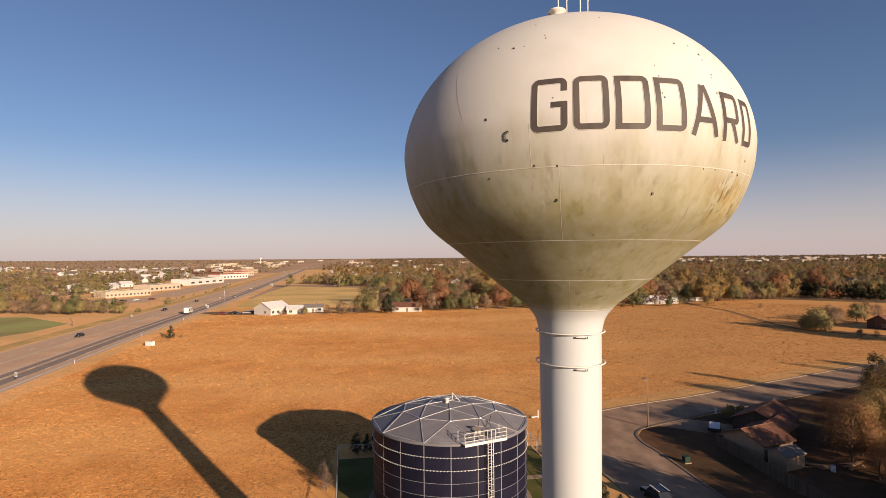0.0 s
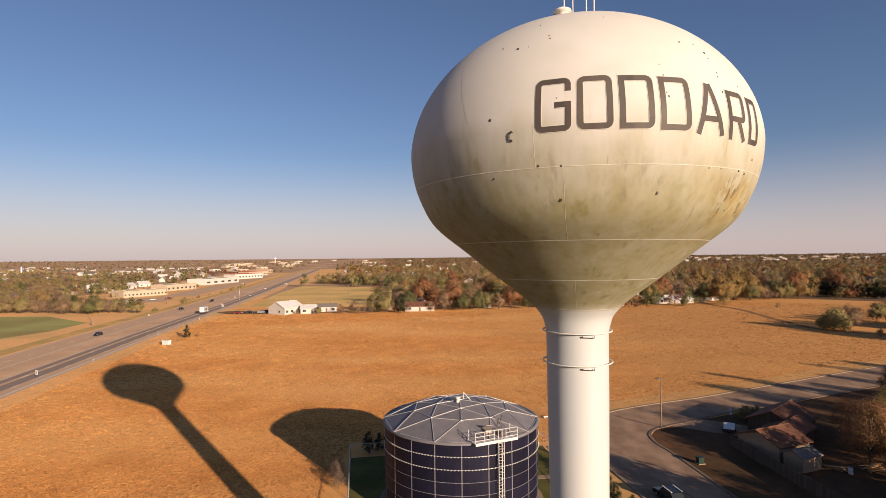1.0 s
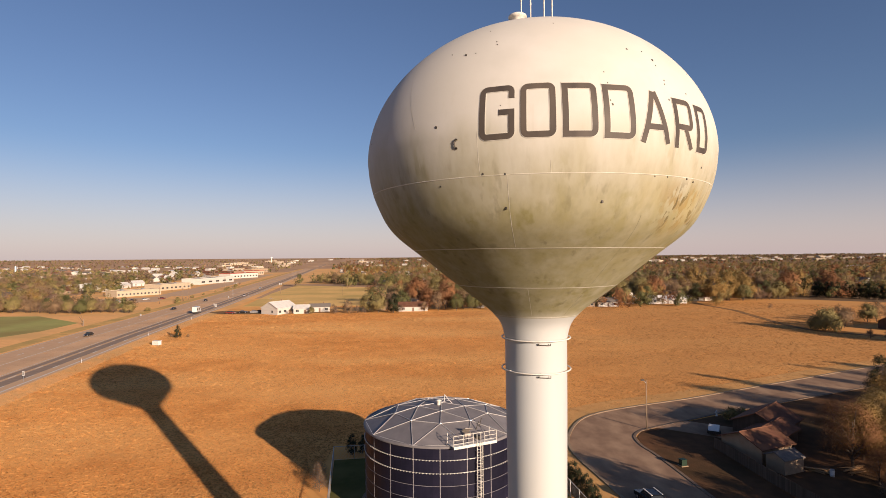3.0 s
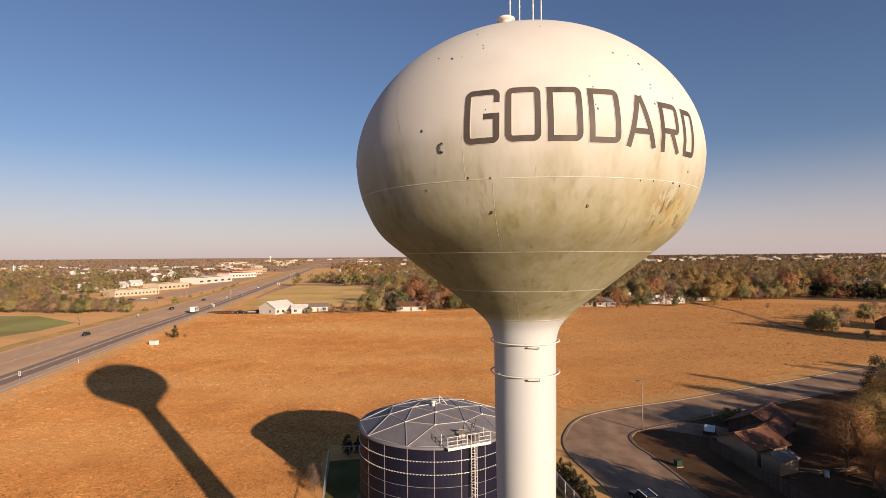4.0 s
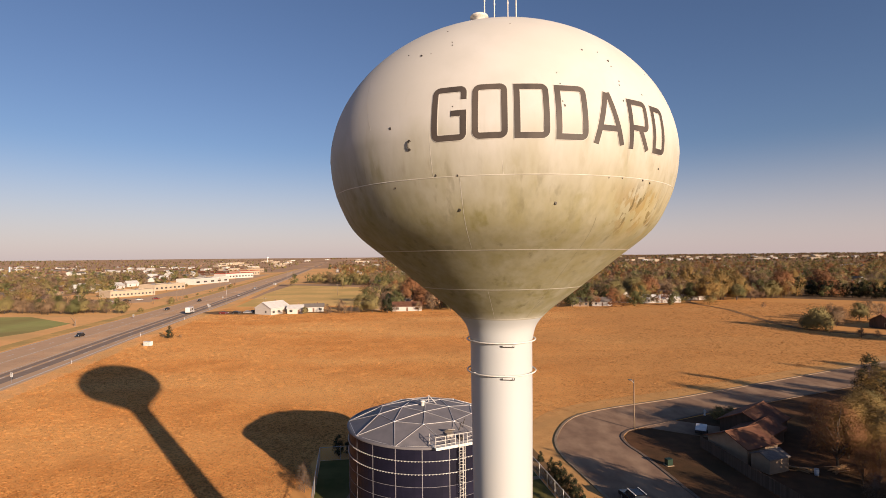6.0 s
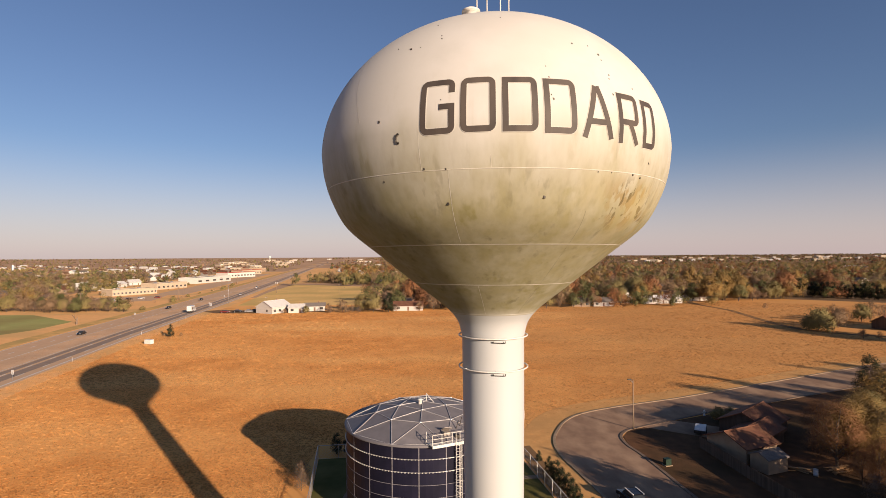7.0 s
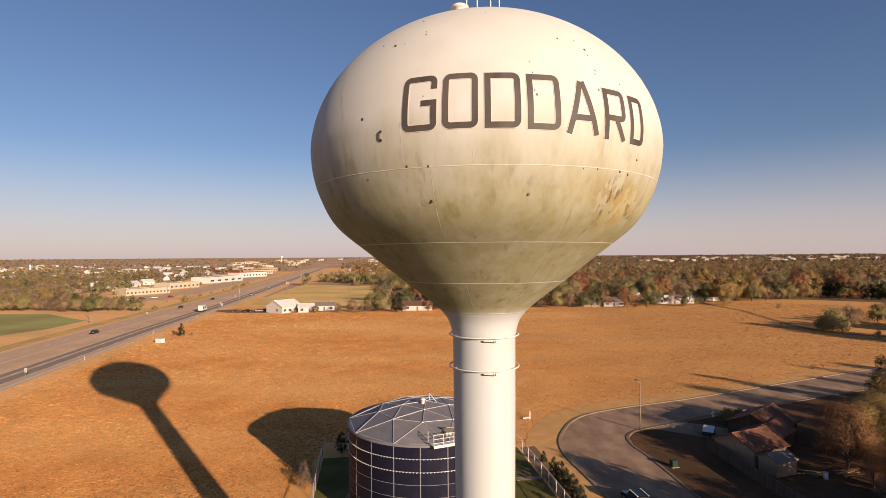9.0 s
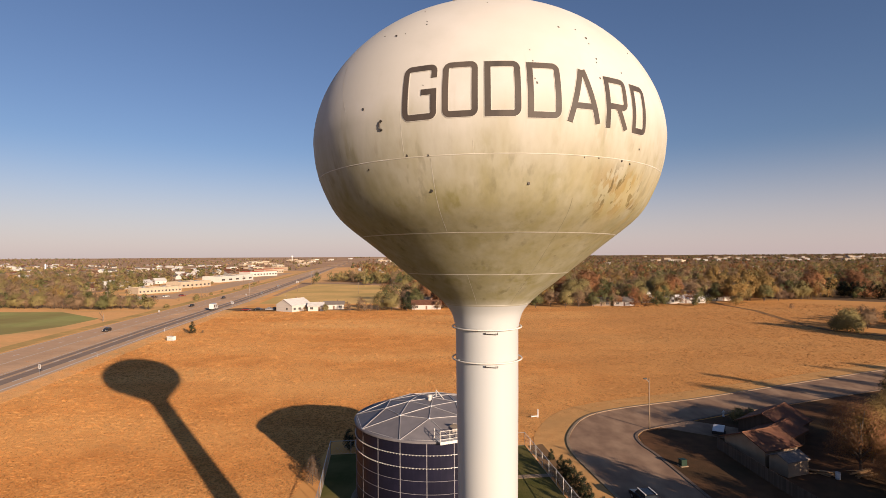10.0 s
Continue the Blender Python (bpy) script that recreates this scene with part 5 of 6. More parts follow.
# the brown-roofed house in the shade by the street
put(make_house(6.4, 6.6, 2.6, 4.0, "tan", "brown", "tan stucco wing with a leaf-strewn brown shingle roof", "house", windows=0, over=0.4, plain=True), 47.2, 81.0, 24)
put(make_house(9.0, 7.4, 2.4, 4.2, "shed", "brown", "dark gabled house with a brown shingle roof in deep shade", "house", windows=0, over=0.45, plain=True), 54.9, 91.6, 42)
put(make_house(7.0, 5.0, 2.4, 3.4, "shed", "brown", "low brown-roofed link between wing and house", "house", windows=0, over=0.4, plain=True), 52.6, 86.2, 40)
put(make_house(3.7, 2.8, 2.2, 2.8, "tan", "grey", "tan lean-to shed with a pale grey roof against the wing", "shed", windows=0, over=0.2, plain=True), 48.0, 75.4, 22)
put(make_house(16, 10, 3.0, 5.6, "shed", "brown", "low dark-roofed house at the lane", "house", windows=4), 180, 213, 12)


# ---- single trees ----
def plant(kind, x, y, s=1.0, turn=0.0):
    return copy_thing(kind, pose(x, y, ground_z(x, y) - 0.05, 0, 0, turn) @ Matrix.Diagonal((s, s, s * (0.92 + 0.16 * ((x * 7.3 + y * 3.1) % 1)), 1)))


def grove():
    rng = np.random.default_rng(41)
    kinds = {"green": make_tree(101, 11, 10, 0, "green", "broad dull-green leafy tree", count=2600, size=0.24, n=60),
             "olive": make_tree(102, 10, 9.5, 0, "olive", "olive-yellow leafy autumn tree", count=2600, size=0.23, n=58),
             "gold": make_tree(103, 10, 9, 0, "gold", "golden autumn tree with rounded crown", count=2600, size=0.22, n=58),
             "rust": make_tree(104, 10, 9, 0, "rust", "rust-red autumn tree with rounded crown", count=2500, size=0.22, n=56),
             "brown": make_tree(105, 9, 8.5, 0, "brown", "thin brown autumn tree", count=1700, size=0.18, n=52),
             "twig": make_tree(106, 8, 8, 0, "twig", "nearly bare tree with grey-brown twigs", count=1300, size=0.14, n=60),
             "amber": make_tree(108, 10, 9, 0, "gold", "golden-olive leafy tree beside the shaded house", count=9000, size=0.10, n=80),
             "umber": make_tree(109, 9, 8, 0, "umber", "reddish-brown half-bare tree beside the house", count=9500, size=0.06, n=90),
             "moss": make_tree(110, 10, 9, 0, "olive", "olive-gold leafy tree beside the house", count=9000, size=0.10, n=80),
             "scrub": make_tree(111, 6.5, 9, 0, "olive", "low spreading olive scrub tree", count=2600, size=0.18, n=60, base=0.5),
             "cedar": make_tree(107, 7, 4, 0, "cedar", "dark upright cedar tree", count=5200, size=0.085, n=70, base=0.4)}
    used = set()

    def at(k, x, y, s=1.0):
        if k in used:
            plant(kinds[k], x, y, s, float(rng.random() * 360))
        else:
            used.add(k)
            kinds[k].matrix_basis = pose(x, y, ground_z(x, y) - 0.05, 0, 0, float(rng.random() * 360)) @ Matrix.Diagonal((s, s, s, 1))

    at("scrub", 147.2, 211.5, 1.32)
    # thick hedge of trees behind the green field
    for i in range(46):
        t = i / 45
        x, y = -300 + 116 * t + rng.normal() * 3, 306 - 10 * t + rng.normal() * 3
        at(("olive", "brown", "green", "olive", "twig", "brown")[int(rng.integers(0, 6))], x, y, 0.68 + 0.30 * rng.random())
    for i in range(16):
        at(("olive", "green", "brown", "twig")[int(rng.integers(0, 4))], -330 + 140 * rng.random(), 316 + 22 * rng.random(), 0.7 + 0.35 * rng.random())
    # trees along the far edge of the field
    for x, y, k, s in ((-26, 293, "twig", 0.6), (-13.5, 294, "brown", 0.6), (-62, 287, "twig", 0.8), (-55, 290, "brown", 0.8), (-49, 286, "twig", 0.6), (-44, 291, "olive", 1.0), (-38, 288, "olive", 1.1), (-33, 290, "brown", 0.9), (-29.5, 287, "cedar", 1.45), (-27, 305, "green", 1.2),
                       (-36, 322, "twig", 1.3), (-12, 304, "rust", 1.2), (-6, 297, "brown", 1.15), (-2, 308, "rust", 1.3), (4, 296, "green", 1.0), (8, 303, "brown", 1.3), (13, 300, "green", 1.1), (18, 306, "olive", 1.1),
                       (24, 300, "brown", 1.0), (32, 306, "rust", 1.2), (41, 304, "green", 1.1), (50, 310, "brown", 1.2), (58, 305, "olive", 1.0), (66, 310, "brown", 1.1), (74, 308, "green", 1.0), (86, 313, "brown", 1.0),
                       (100, 328, "green", 1.2), (105, 322, "olive", 1.1), (120, 329, "green", 1.1), (126, 345, "gold", 1.2), (133, 352, "rust", 1.4), (146, 350, "brown", 1.2), (158, 345, "green", 1.2), (166, 339, "gold", 1.35),
                       (173, 345, "olive", 1.4), (179, 349, "gold", 1.5), (186, 343, "olive", 1.2), (190, 350, "gold", 1.4), (197, 347, "brown", 1.0), (203, 352, "twig", 1.0), (209, 354, "brown", 1.0), (216, 356, "olive", 1.3),
                       (224, 362, "rust", 1.3), (232, 366, "brown", 1.3), (240, 384, "rust", 1.5), (252, 392, "gold", 1.4), (245, 372, "twig", 0.9), (-20, 330, "rust", 1.5), (10, 330, "brown", 1.5), (45, 335, "rust", 1.4)):
        at(k, x, y, s)
    # second rank, taller
    for i in range(60):
        x = -40 + 330 * rng.random()
        y = 325 + 0.22 * max(x, 0) + 70 * rng.random()
        at(("green", "olive", "gold", "rust", "brown", "brown", "olive")[int(rng.integers(0, 7))], x, y, 1.1 + 0.5 * rng.random())
    # dark cedar row beyond the lane
    for i in range(17):
        t = i / 16
        at("cedar", 246 + 34 * t + rng.normal() * 0.6, 384 - 46 * t + rng.normal(), 0.85 + 0.3 * rng.random())
    # scrub on the right of the field
    for x, y, k, s in ((144.5, 213, "olive", 0.62), (150.8, 212, "olive", 0.72), (160, 219, "brown", 0.85), (164, 224, "brown", 0.8), (153, 220, "scrub", 0.7), (170, 236, "brown", 0.85), (176, 238, "twig", 0.9),
                       (182, 236, "olive", 0.9), (189, 240, "brown", 1.0), (198, 244, "twig", 1.0), (174, 293.5, "twig", 0.5), (148, 190, "brown", 0.4), (152, 188, "twig", 0.45)):
        at(k, x, y, s)
    # trees round the shaded house
    for x, y, k, s in ((58.2, 76.5, "umber", 1.0), (61.5, 79, "amber", 0.85), (64.5, 81, "amber", 0.9), (68, 85, "amber", 0.9), (80.5, 95, "amber", 1.25), (73, 90, "moss", 0.7), (62.8, 74.2, "amber", 0.85), (66, 77.5, "moss", 0.95),
                       (55.6, 66.2, "twig", 0.5), (54.2, 64.6, "twig", 0.4), (59.8, 71, "umber", 0.6), (57.0, 70.2, "umber", 0.5), (70.5, 82.5, "moss", 0.9), (86.5, 107, "cedar", 1.0), (90, 103.5, "moss", 0.75), (94, 109, "amber", 0.7), (64.5, 89.5, "umber", 0.7), (101, 119, "moss", 0.75), (111, 126, "umber", 0.75), (92, 108, "umber", 0.6)):
        at(k, x, y, s)
    # shade trees past the edge of view, whose shadows lie over street, yard and field
    for x, y, k, s in ((58, 55, "green", 0.78), (54, 51, "green", 0.85), (59.2, 58.3, "green", 1.0), (64.0, 57.4, "green", 1.3), (74, 71.5, "green", 1.2), (46.5, 43, "green", 1.05), (50, 44.5, "green", 1.25), (55, 47, "brown", 0.9), (62, 49, "green", 0.85), (52, 40, "green", 1.3), (60, 38, "green", 1.0), (66, 34, "olive", 1.1), (50, 31, "brown", 0.9),
                       (168, 178, "green", 1.7), (164.5, 173, "olive", 1.5), (133, 116, "green", 1.2), (190, 203, "green", 1.3), (198, 208, "olive", 1.3)):
        at(k, x, y, s)
    # low bush by the driveway, cedars on the fence, sapling outside it
    for x, y, k, s in ((51.6, 97.0, "olive", 0.30), (53.2, 97.8, "brown", 0.27), (54.6, 98.6, "olive", 0.25), (17.3, 74.0, "cedar", 0.23), (17.9, 71.0, "cedar", 0.28), (18.6, 68.0, "cedar", 0.25), (16.6, 78.4, "cedar", 0.17),
                       (17.6, 72.4, "cedar", 0.22), (18.2, 69.6, "cedar", 0.23), (18.8, 66.3, "cedar", 0.25), (19.0, 64.5, "cedar", 0.23), (19.8, 61, "cedar", 0.25), (-13.6, 81.6, "cedar", 0.30), (-12.0, 82.1, "cedar", 0.26), (-10.4, 82.2, "cedar", 0.33), (-8.7, 82.7, "cedar", 0.28), (-7.1, 82.8, "cedar", 0.32), (-5.4, 83.3, "cedar", 0.27), (-3.8, 83.4, "cedar", 0.30), (-2.0, 83.9, "cedar", 0.26), (-16.2, 71.5, "twig", 0.42), (-15.4, 68.8, "twig", 0.34), (-102.6, 202.2, "cedar", 0.44), (-106.4, 204.8, "brown", 0.14), (-99.4, 204, "brown", 0.15), (-73, 283.4, "olive", 0.42), (-84, 282.6, "brown", 0.3), (-60, 284, "twig", 0.5), (-52, 284.5, "brown", 0.45), (-45, 284, "twig", 0.5)):
        at(k, x, y, s)
    # low bushes along the ditch and the lots past the highway
    for i in range(44):
        yy = 285 + 330 * rng.random()
        road = float(np.interp(yy, [p[1] for p in NEAR_EDGE], [p[0] for p in NEAR_EDGE]))
        at(("scrub", "twig", "olive", "scrub")[int(rng.integers(0, 4))], road - (37 + 9 * rng.random() if i % 2 else 84 + 60 * rng.random()), yy, 0.12 + 0.28 * rng.random())
    for k in kinds:
        if k not in used:
            at(k, 400, 420)


grove()

# ---- roadside furniture ----
MAT["wood_pole"] = mat("weathered_pole", (0.30, 0.22, 0.15), (0.22, 0.16, 0.11), 3.0, 0.9, 0.3, 20.0, stretch=(1, 1, 0.15))
MAT["sign_face"] = mat("sign_face", (0.82, 0.81, 0.78), (0.74, 0.73, 0.70), 2.0, 0.5)
MAT["rubber"] = mat("tyre_rubber", (0.02, 0.02, 0.02), (0.03, 0.03, 0.03), 6.0, 0.8)
MAT["cargreen"] = mat("green_enamel", (0.012, 0.04, 0.022), (0.01, 0.03, 0.017), 3.0, 0.5)


def street_lamp(x, y, h, reach, turn, label, wood=True):
    t = tagged(empty("street_lamp", pose(x, y, ground_z(x, y), 0, 0, turn)), label, "street lamp")
    child("pole", Build().bar((0, 0, -0.3), (0, 0, h), 0.12 if wood else 0.11, 8, 0.08 if wood else 0.06).mesh("pole", MAT["wood_pole" if wood else "galv"], smooth=True), t)
    arm = child("arm", Build().bar((0, 0, h - 0.6), (reach * 0.6, 0, h - 0.05), 0.04, 6).bar((reach * 0.6, 0, h - 0.05), (reach, 0, h), 0.04, 6).mesh("arm", MAT["galv"]), t)
    child("lamp_head", Build().box(reach - 0.1, -0.14, h - 0.08, reach + 0.55, 0.14, h + 0.08).box(reach, -0.1, h - 0.14, reach + 0.4, 0.1, h - 0.08).mesh("lamp_head", MAT["dark_steel" if wood else "galv"]), arm)
    return t


street_lamp(35.2, 92.9, 8.6, -0.9, 10, "weathered wooden street lamp pole at the kerb")
for x, y, h in ((-138, 340, 14.0), (-164, 560, 14.0), (-190, 640, 14.0)):
    lamp = street_lamp(x, y, h, 2.0, 20, "tall grey highway lamp post", wood=False)


def utility_pole(x, y, h, turn):
    t = tagged(empty("utility_pole", pose(x, y, ground_z(x, y), 0, 0, turn)), "brown wooden utility pole with a crossarm", "utility pole", "utility poles")
    child("pole", Build().bar((0, 0, -0.3), (0, 0, h), 0.17, 8, 0.11).mesh("pole", MAT["wood_pole"], smooth=True), t)
    arm = child("crossarm", Build().box(-1.2, -0.06, h - 0.9, 1.2, 0.06, h - 0.75).mesh("crossarm", MAT["wood_pole"]), t)
    for k in (-1.1, -0.4, 0.4, 1.1):
        child("insulator", Build().lathe([(0.05, 0), (0.07, 0.1), (0.03, 0.18)], 8, True).mesh("insulator", MAT["white_steel"]), arm).location = (k, 0, h - 0.75)


for x, y, h in ((-206, 301, 10.5), (-193.4, 355, 11), (-194.6, 388, 9), (-190.5, 388, 9.2), (-98, 511, 10.5), (-141, 444, 9), (-220, 520, 11), (-240, 610, 11), (-100, 300, 8), (-84, 420, 9)):
    utility_pole(x, y, h, 10)


def road_sign(x, y, h, w, ht, turn, label, name="road_sign"):
    t = tagged(empty(name, pose(x, y, 0, 0, 0, turn)), label, "road sign")
    child("post", Build().bar((0, 0, -0.2), (0, 0, h), 0.04, 6).mesh("post", MAT["galv"]), t)
    face = child("sign_plate", Build().box(-w / 2, -0.06, h - ht, w / 2, -0.03, h).mesh("sign_plate", MAT["sign_face"]), t)
    b = Build()
    for k in range(3):
        b.box(-w * 0.35, -0.066, h - ht * (0.28 + 0.25 * k), w * 0.35, -0.061, h - ht * (0.18 + 0.25 * k))
    child("lettering_bars", b.mesh("lettering_bars", MAT["dark_steel"]), face)


road_sign(-104.4, 131.0, 2.6, 0.9, 1.1, -20, "small white road sign on a post")
road_sign(-134.8, 308, 3.4, 1.5, 1.5, -20, "white road sign beside the highway")
road_sign(-141.5, 321, 2.8, 0.9, 1.0, -20, "small white road sign beside the highway")
road_sign(-157, 271, 2.0, 1.1, 0.9, -20, "white sign in the highway median")
road_sign(-157.5, 380, 2.8, 1.0, 1.0, -20, "white sign in the highway median")
road_sign(-141.2, 444.5, 9.0, 2.2, 1.6, -10, "tall pole sign by the crossing")


def delineator(x, y):
    t = tagged(empty("delineator", pose(x, y, 0)), "slim white roadside marker post", "marker post", "marker posts")
    child("post", Build().box(-0.05, -0.02, -0.1, 0.05, 0.02, 1.25).mesh("post", MAT["sign_face"]), t)
    child("reflector", Build().box(-0.04, -0.03, 1.02, 0.04, -0.02, 1.16).mesh("reflector", MAT["galv"]), t)


for x, y in ((-106.2, 154.4), (-117.0, 208), (-126.5, 262), (-98.2, 112)):
    delineator(x, y)

cab = tagged(empty("utility_cabinet", pose(-101.4, 185.6, 0, 0, 0, -12)), "white metal utility cabinet standing in the grass", "cabinet")
child("body", Build().box(-1.3, -0.7, 0.1, 1.3, 0.7, 1.45).box(-1.4, -0.8, 1.45, 1.4, 0.8, 1.55).mesh("body", MAT["sign_face"]), cab)
child("plinth", Build().box(-1.45, -0.85, -0.1, 1.45, 0.85, 0.1).mesh("plinth", MAT["concrete"]), cab)
for s in (-0.65, 0.65):
    d = child("door", Build().box(s - 0.6, -0.74, 0.2, s + 0.6, -0.7, 1.38).mesh("door", MAT["white_steel"]), cab)
    child("handle", Build().box(s * 0.3 - 0.03, -0.78, 0.7, s * 0.3 + 0.03, -0.74, 0.95).mesh("handle", MAT["dark_steel"]), d)

vent = tagged(empty("vent_pipe", pose(17.2, 99.0, 0, 0, 0, 10)), "white bent vent pipe standing in the grass", "pipe")
child("riser", Build().bar((0, 0, -0.1), (0, 0, 1.5), 0.11, 8).mesh("riser", MAT["sign_face"]), vent)
child("outlet", Build().bar((0.05, 0, 0.28), (-1.1, 0, 0.22), 0.11, 8).bar((-1.1, 0, 0.22), (-1.25, 0, 0.22), 0.16, 8).mesh("outlet", MAT["sign_face"]), vent)

hyd = tagged(empty("hydrant", pose(50.9, 100.6, 0.04)), "pale fire hydrant beside the driveway", "hydrant")
child("barrel", Build().lathe([(0.2, 0), (0.2, 0.08), (0.14, 0.1), (0.14, 0.75), (0.2, 0.78), (0.18, 0.9), (0.06, 1.02), (0.03, 1.12)], 14, True).mesh("barrel", MAT["sign_face"], smooth=True), hyd)
for s in (-1, 1):
    child("nozzle", Build().bar((0.1 * s, 0, 0.62), (0.3 * s, 0, 0.62), 0.08, 8).mesh("nozzle", MAT["sign_face"]), hyd)

post = tagged(empty("snag", pose(-165.5, 240.5, 0.05)), "broken pale tree stump with a dark limb", "stump")
child("trunk", Build().bar((0, 0, -0.1), (0.2, 0, 3.2), 0.4, 7, 0.22).mesh("trunk", MAT["wood_pole"]), post)
child("limb", Build().bar((0.1, 0, 1.4), (-2.4, 0.5, 4.2), 0.16, 6, 0.06).bar((-1.2, 0.2, 2.8), (-1.0, 0.3, 4.6), 0.09, 5, 0.04).mesh("limb", MAT["bark"]), post)

kbox = tagged(empty("transformer_box", pose(34.6, 77.0, 0.04, 0, 0, 15)), "green pad-mounted transformer box in the shade", "transformer")
child("body", Build().box(-0.42, -0.36, 0.10, 0.42, 0.36, 0.9).box(-0.45, -0.39, 0.9, 0.45, 0.39, 0.96).mesh("body", MAT["cargreen"]), kbox)
child("pad", Build().box(-0.55, -0.5, 0, 0.55, 0.5, 0.10).mesh("pad", MAT["concrete"]), kbox)


# ---- yard fence of boards ----
def board_fence():
    f = tagged(empty("board_fence"), "weathered grey board fence round the shaded yard", "fence")
    pts = [(42.4, 84.0), (43.1, 76.8), (43.6, 70.8), (44.6, 63.5), (46.2, 52)]
    board = Build().box(-0.075, -0.012, 0.05, 0.075, 0.012, 1.75).mesh("board", mat("fence_board", (0.13, 0.095, 0.07), (0.10, 0.072, 0.052), 4.0, 0.9, 0.3, 30.0, obrand=0.25, stretch=(1, 1, 0.15)))
    for (x0, y0), (x1, y1) in zip(pts, pts[1:]):
        ln = math.hypot(x1 - x0, y1 - y0)
        rot = math.degrees(math.atan2(y1 - y0, x1 - x0))
        n = int(ln / 0.165)
        for i in range(n):
            t = (i + 0.5) / n
            ob = child("board", board, f)
            ob.matrix_basis = pose(x0 + (x1 - x0) * t, y0 + (y1 - y0) * t, 0.04 * random.random(), 0, 0, rot)
        for z in (0.4, 1.4):
            child("rail", Build().box(0, 0.02, z, ln, 0.07, z + 0.09, pose(x0, y0, 0, 0, 0, rot)).mesh("rail", MAT["wood_pole"]), f)


board_fence()


# ---- vehicles ----
def car_paint(name, c):
    return mat(name, c, tuple(0.85 * v for v in c), 2.0, 0.25, spec=0.6)


PAINT = {"black": car_paint("black_car_paint", (0.015, 0.015, 0.017)), "white": car_paint("white_car_paint", (0.75, 0.74, 0.72)), "red": car_paint("red_car_paint", (0.22, 0.03, 0.025)), "silver": car_paint("silver_car_paint", (0.42, 0.42, 0.43))}


def wheels(t, xs, half, r):
    for x in xs:
        for s in (-1, 1):
            w = child("wheel", Build().bar((x, s * (half - 0.2), r), (x, s * half, r), r, 16).mesh("wheel", MAT["rubber"]), t)
            child("rim", Build().bar((x, s * (half - 0.05), r), (x, s * (half + 0.015), r), r * 0.6, 12).mesh("rim", MAT["galv"]), w)


def extrude_profile(pts, half):
    """A side outline (x, z) made solid across y."""
    n = len(pts)
    vs = [(x, -half, z) for x, z in pts] + [(x, half, z) for x, z in pts]
    return Build().add(vs, [(i, (i + 1) % n, n + (i + 1) % n, n + i) for i in range(n)] + [tuple(range(n - 1, -1, -1)), tuple(range(n, 2 * n))])


def make_car(x, y, turn, paint, label, stripes=False, L=4.7, tall=1.5, name="car", z=0.085):
    t = tagged(empty(name, pose(x, y, z, 0, 0, turn)), label, "car")
    h = L / 2
    body = child("body", extrude_profile([(-h, 0.32), (h, 0.32), (h, 0.62), (h - 0.12, 0.78), (h - 1.15, 0.92), (-h + 0.5, 0.96), (-h, 0.86)], 0.9).mesh("body", PAINT[paint]), t)
    child("cabin_glass", extrude_profile([(h - 1.25, 0.9), (h - 2.0, tall - 0.06), (-h + 1.0, tall - 0.06), (-h + 0.35, 0.94)], 0.76).mesh("cabin_glass", MAT["glass"]), t)
    child("roof", extrude_profile([(h - 1.9, tall - 0.07), (h - 2.05, tall), (-h + 1.1, tall), (-h + 0.95, tall - 0.07)], 0.74).mesh("roof", PAINT[paint]), t)
    for s in (-1, 1):
        child("headlight", Build().box(h - 0.06, s * 0.62 - 0.16, 0.58, h + 0.02, s * 0.62 + 0.16, 0.74).mesh("headlight", MAT["sign_face"]), body)
        child("tail_light", Build().box(-h - 0.02, s * 0.66 - 0.14, 0.62, -h + 0.05, s * 0.66 + 0.14, 0.82).mesh("tail_light", PAINT["red"]), body)
        if stripes:
            child("roof_rail", Build().box(-h + 0.9, s * 0.68 - 0.07, tall + 0.02, h - 1.9, s * 0.68 + 0.07, tall + 0.09).mesh("roof_rail", MAT["sign_face"]), body)
    wheels(t, (-h + 0.85, h - 0.9), 0.92, 0.33)
    return t


def box_van(x, y, turn):
    t = tagged(empty("box_van", pose(x, y, 0.085, 0, 0, turn)), "white delivery truck with a tall box body", "truck")
    box = child("cargo_box", Build().box(-4.2, -1.2, 0.95, 2.1, 1.2, 3.6).mesh("cargo_box", PAINT["white"]), t)
    child("rear_door", Build().box(-4.24, -1.05, 1.05, -4.2, 1.05, 3.45).mesh("rear_door", MAT["white_steel"]), box)
    for xx in (-2.6, 0.4):
        child("side_panel", Build().box(xx - 0.8, -1.22, 1.7, xx + 0.8, -1.2, 2.9).mesh("side_panel", MAT["glass"]), box)
    cabin = child("cab", extrude_profile([(2.1, 0.6), (4.4, 0.6), (4.4, 1.35), (3.7, 1.6), (3.2, 2.5), (2.1, 2.6)], 1.1).mesh("cab", PAINT["white"]), t)
    child("windscreen", Build().add([(3.74, -0.95, 1.62), (3.74, 0.95, 1.62), (3.28, 0.95, 2.42), (3.28, -0.95, 2.42)], [(0, 1, 2, 3)]).mesh("windscreen", MAT["glass"]), cabin)
    child("chassis", Build().box(-4.1, -0.9, 0.5, 4.2, 0.9, 0.95).mesh("chassis", MAT["dark_steel"]), t)
    wheels(t, (-2.8, 3.2), 1.15, 0.45)


def on_highway(d, y):
    """The place at an offset from the near edge line, and the heading there."""
    a, b = offset_line(HWY, d, 0), None
    for p, q in zip(a, a[1:]):
        if p[1] <= y <= q[1]:
            k = (y - p[1]) / (q[1] - p[1])
            return p[0] + (q[0] - p[0]) * k, y, math.degrees(math.atan2(q[1] - p[1], q[0] - p[0]))


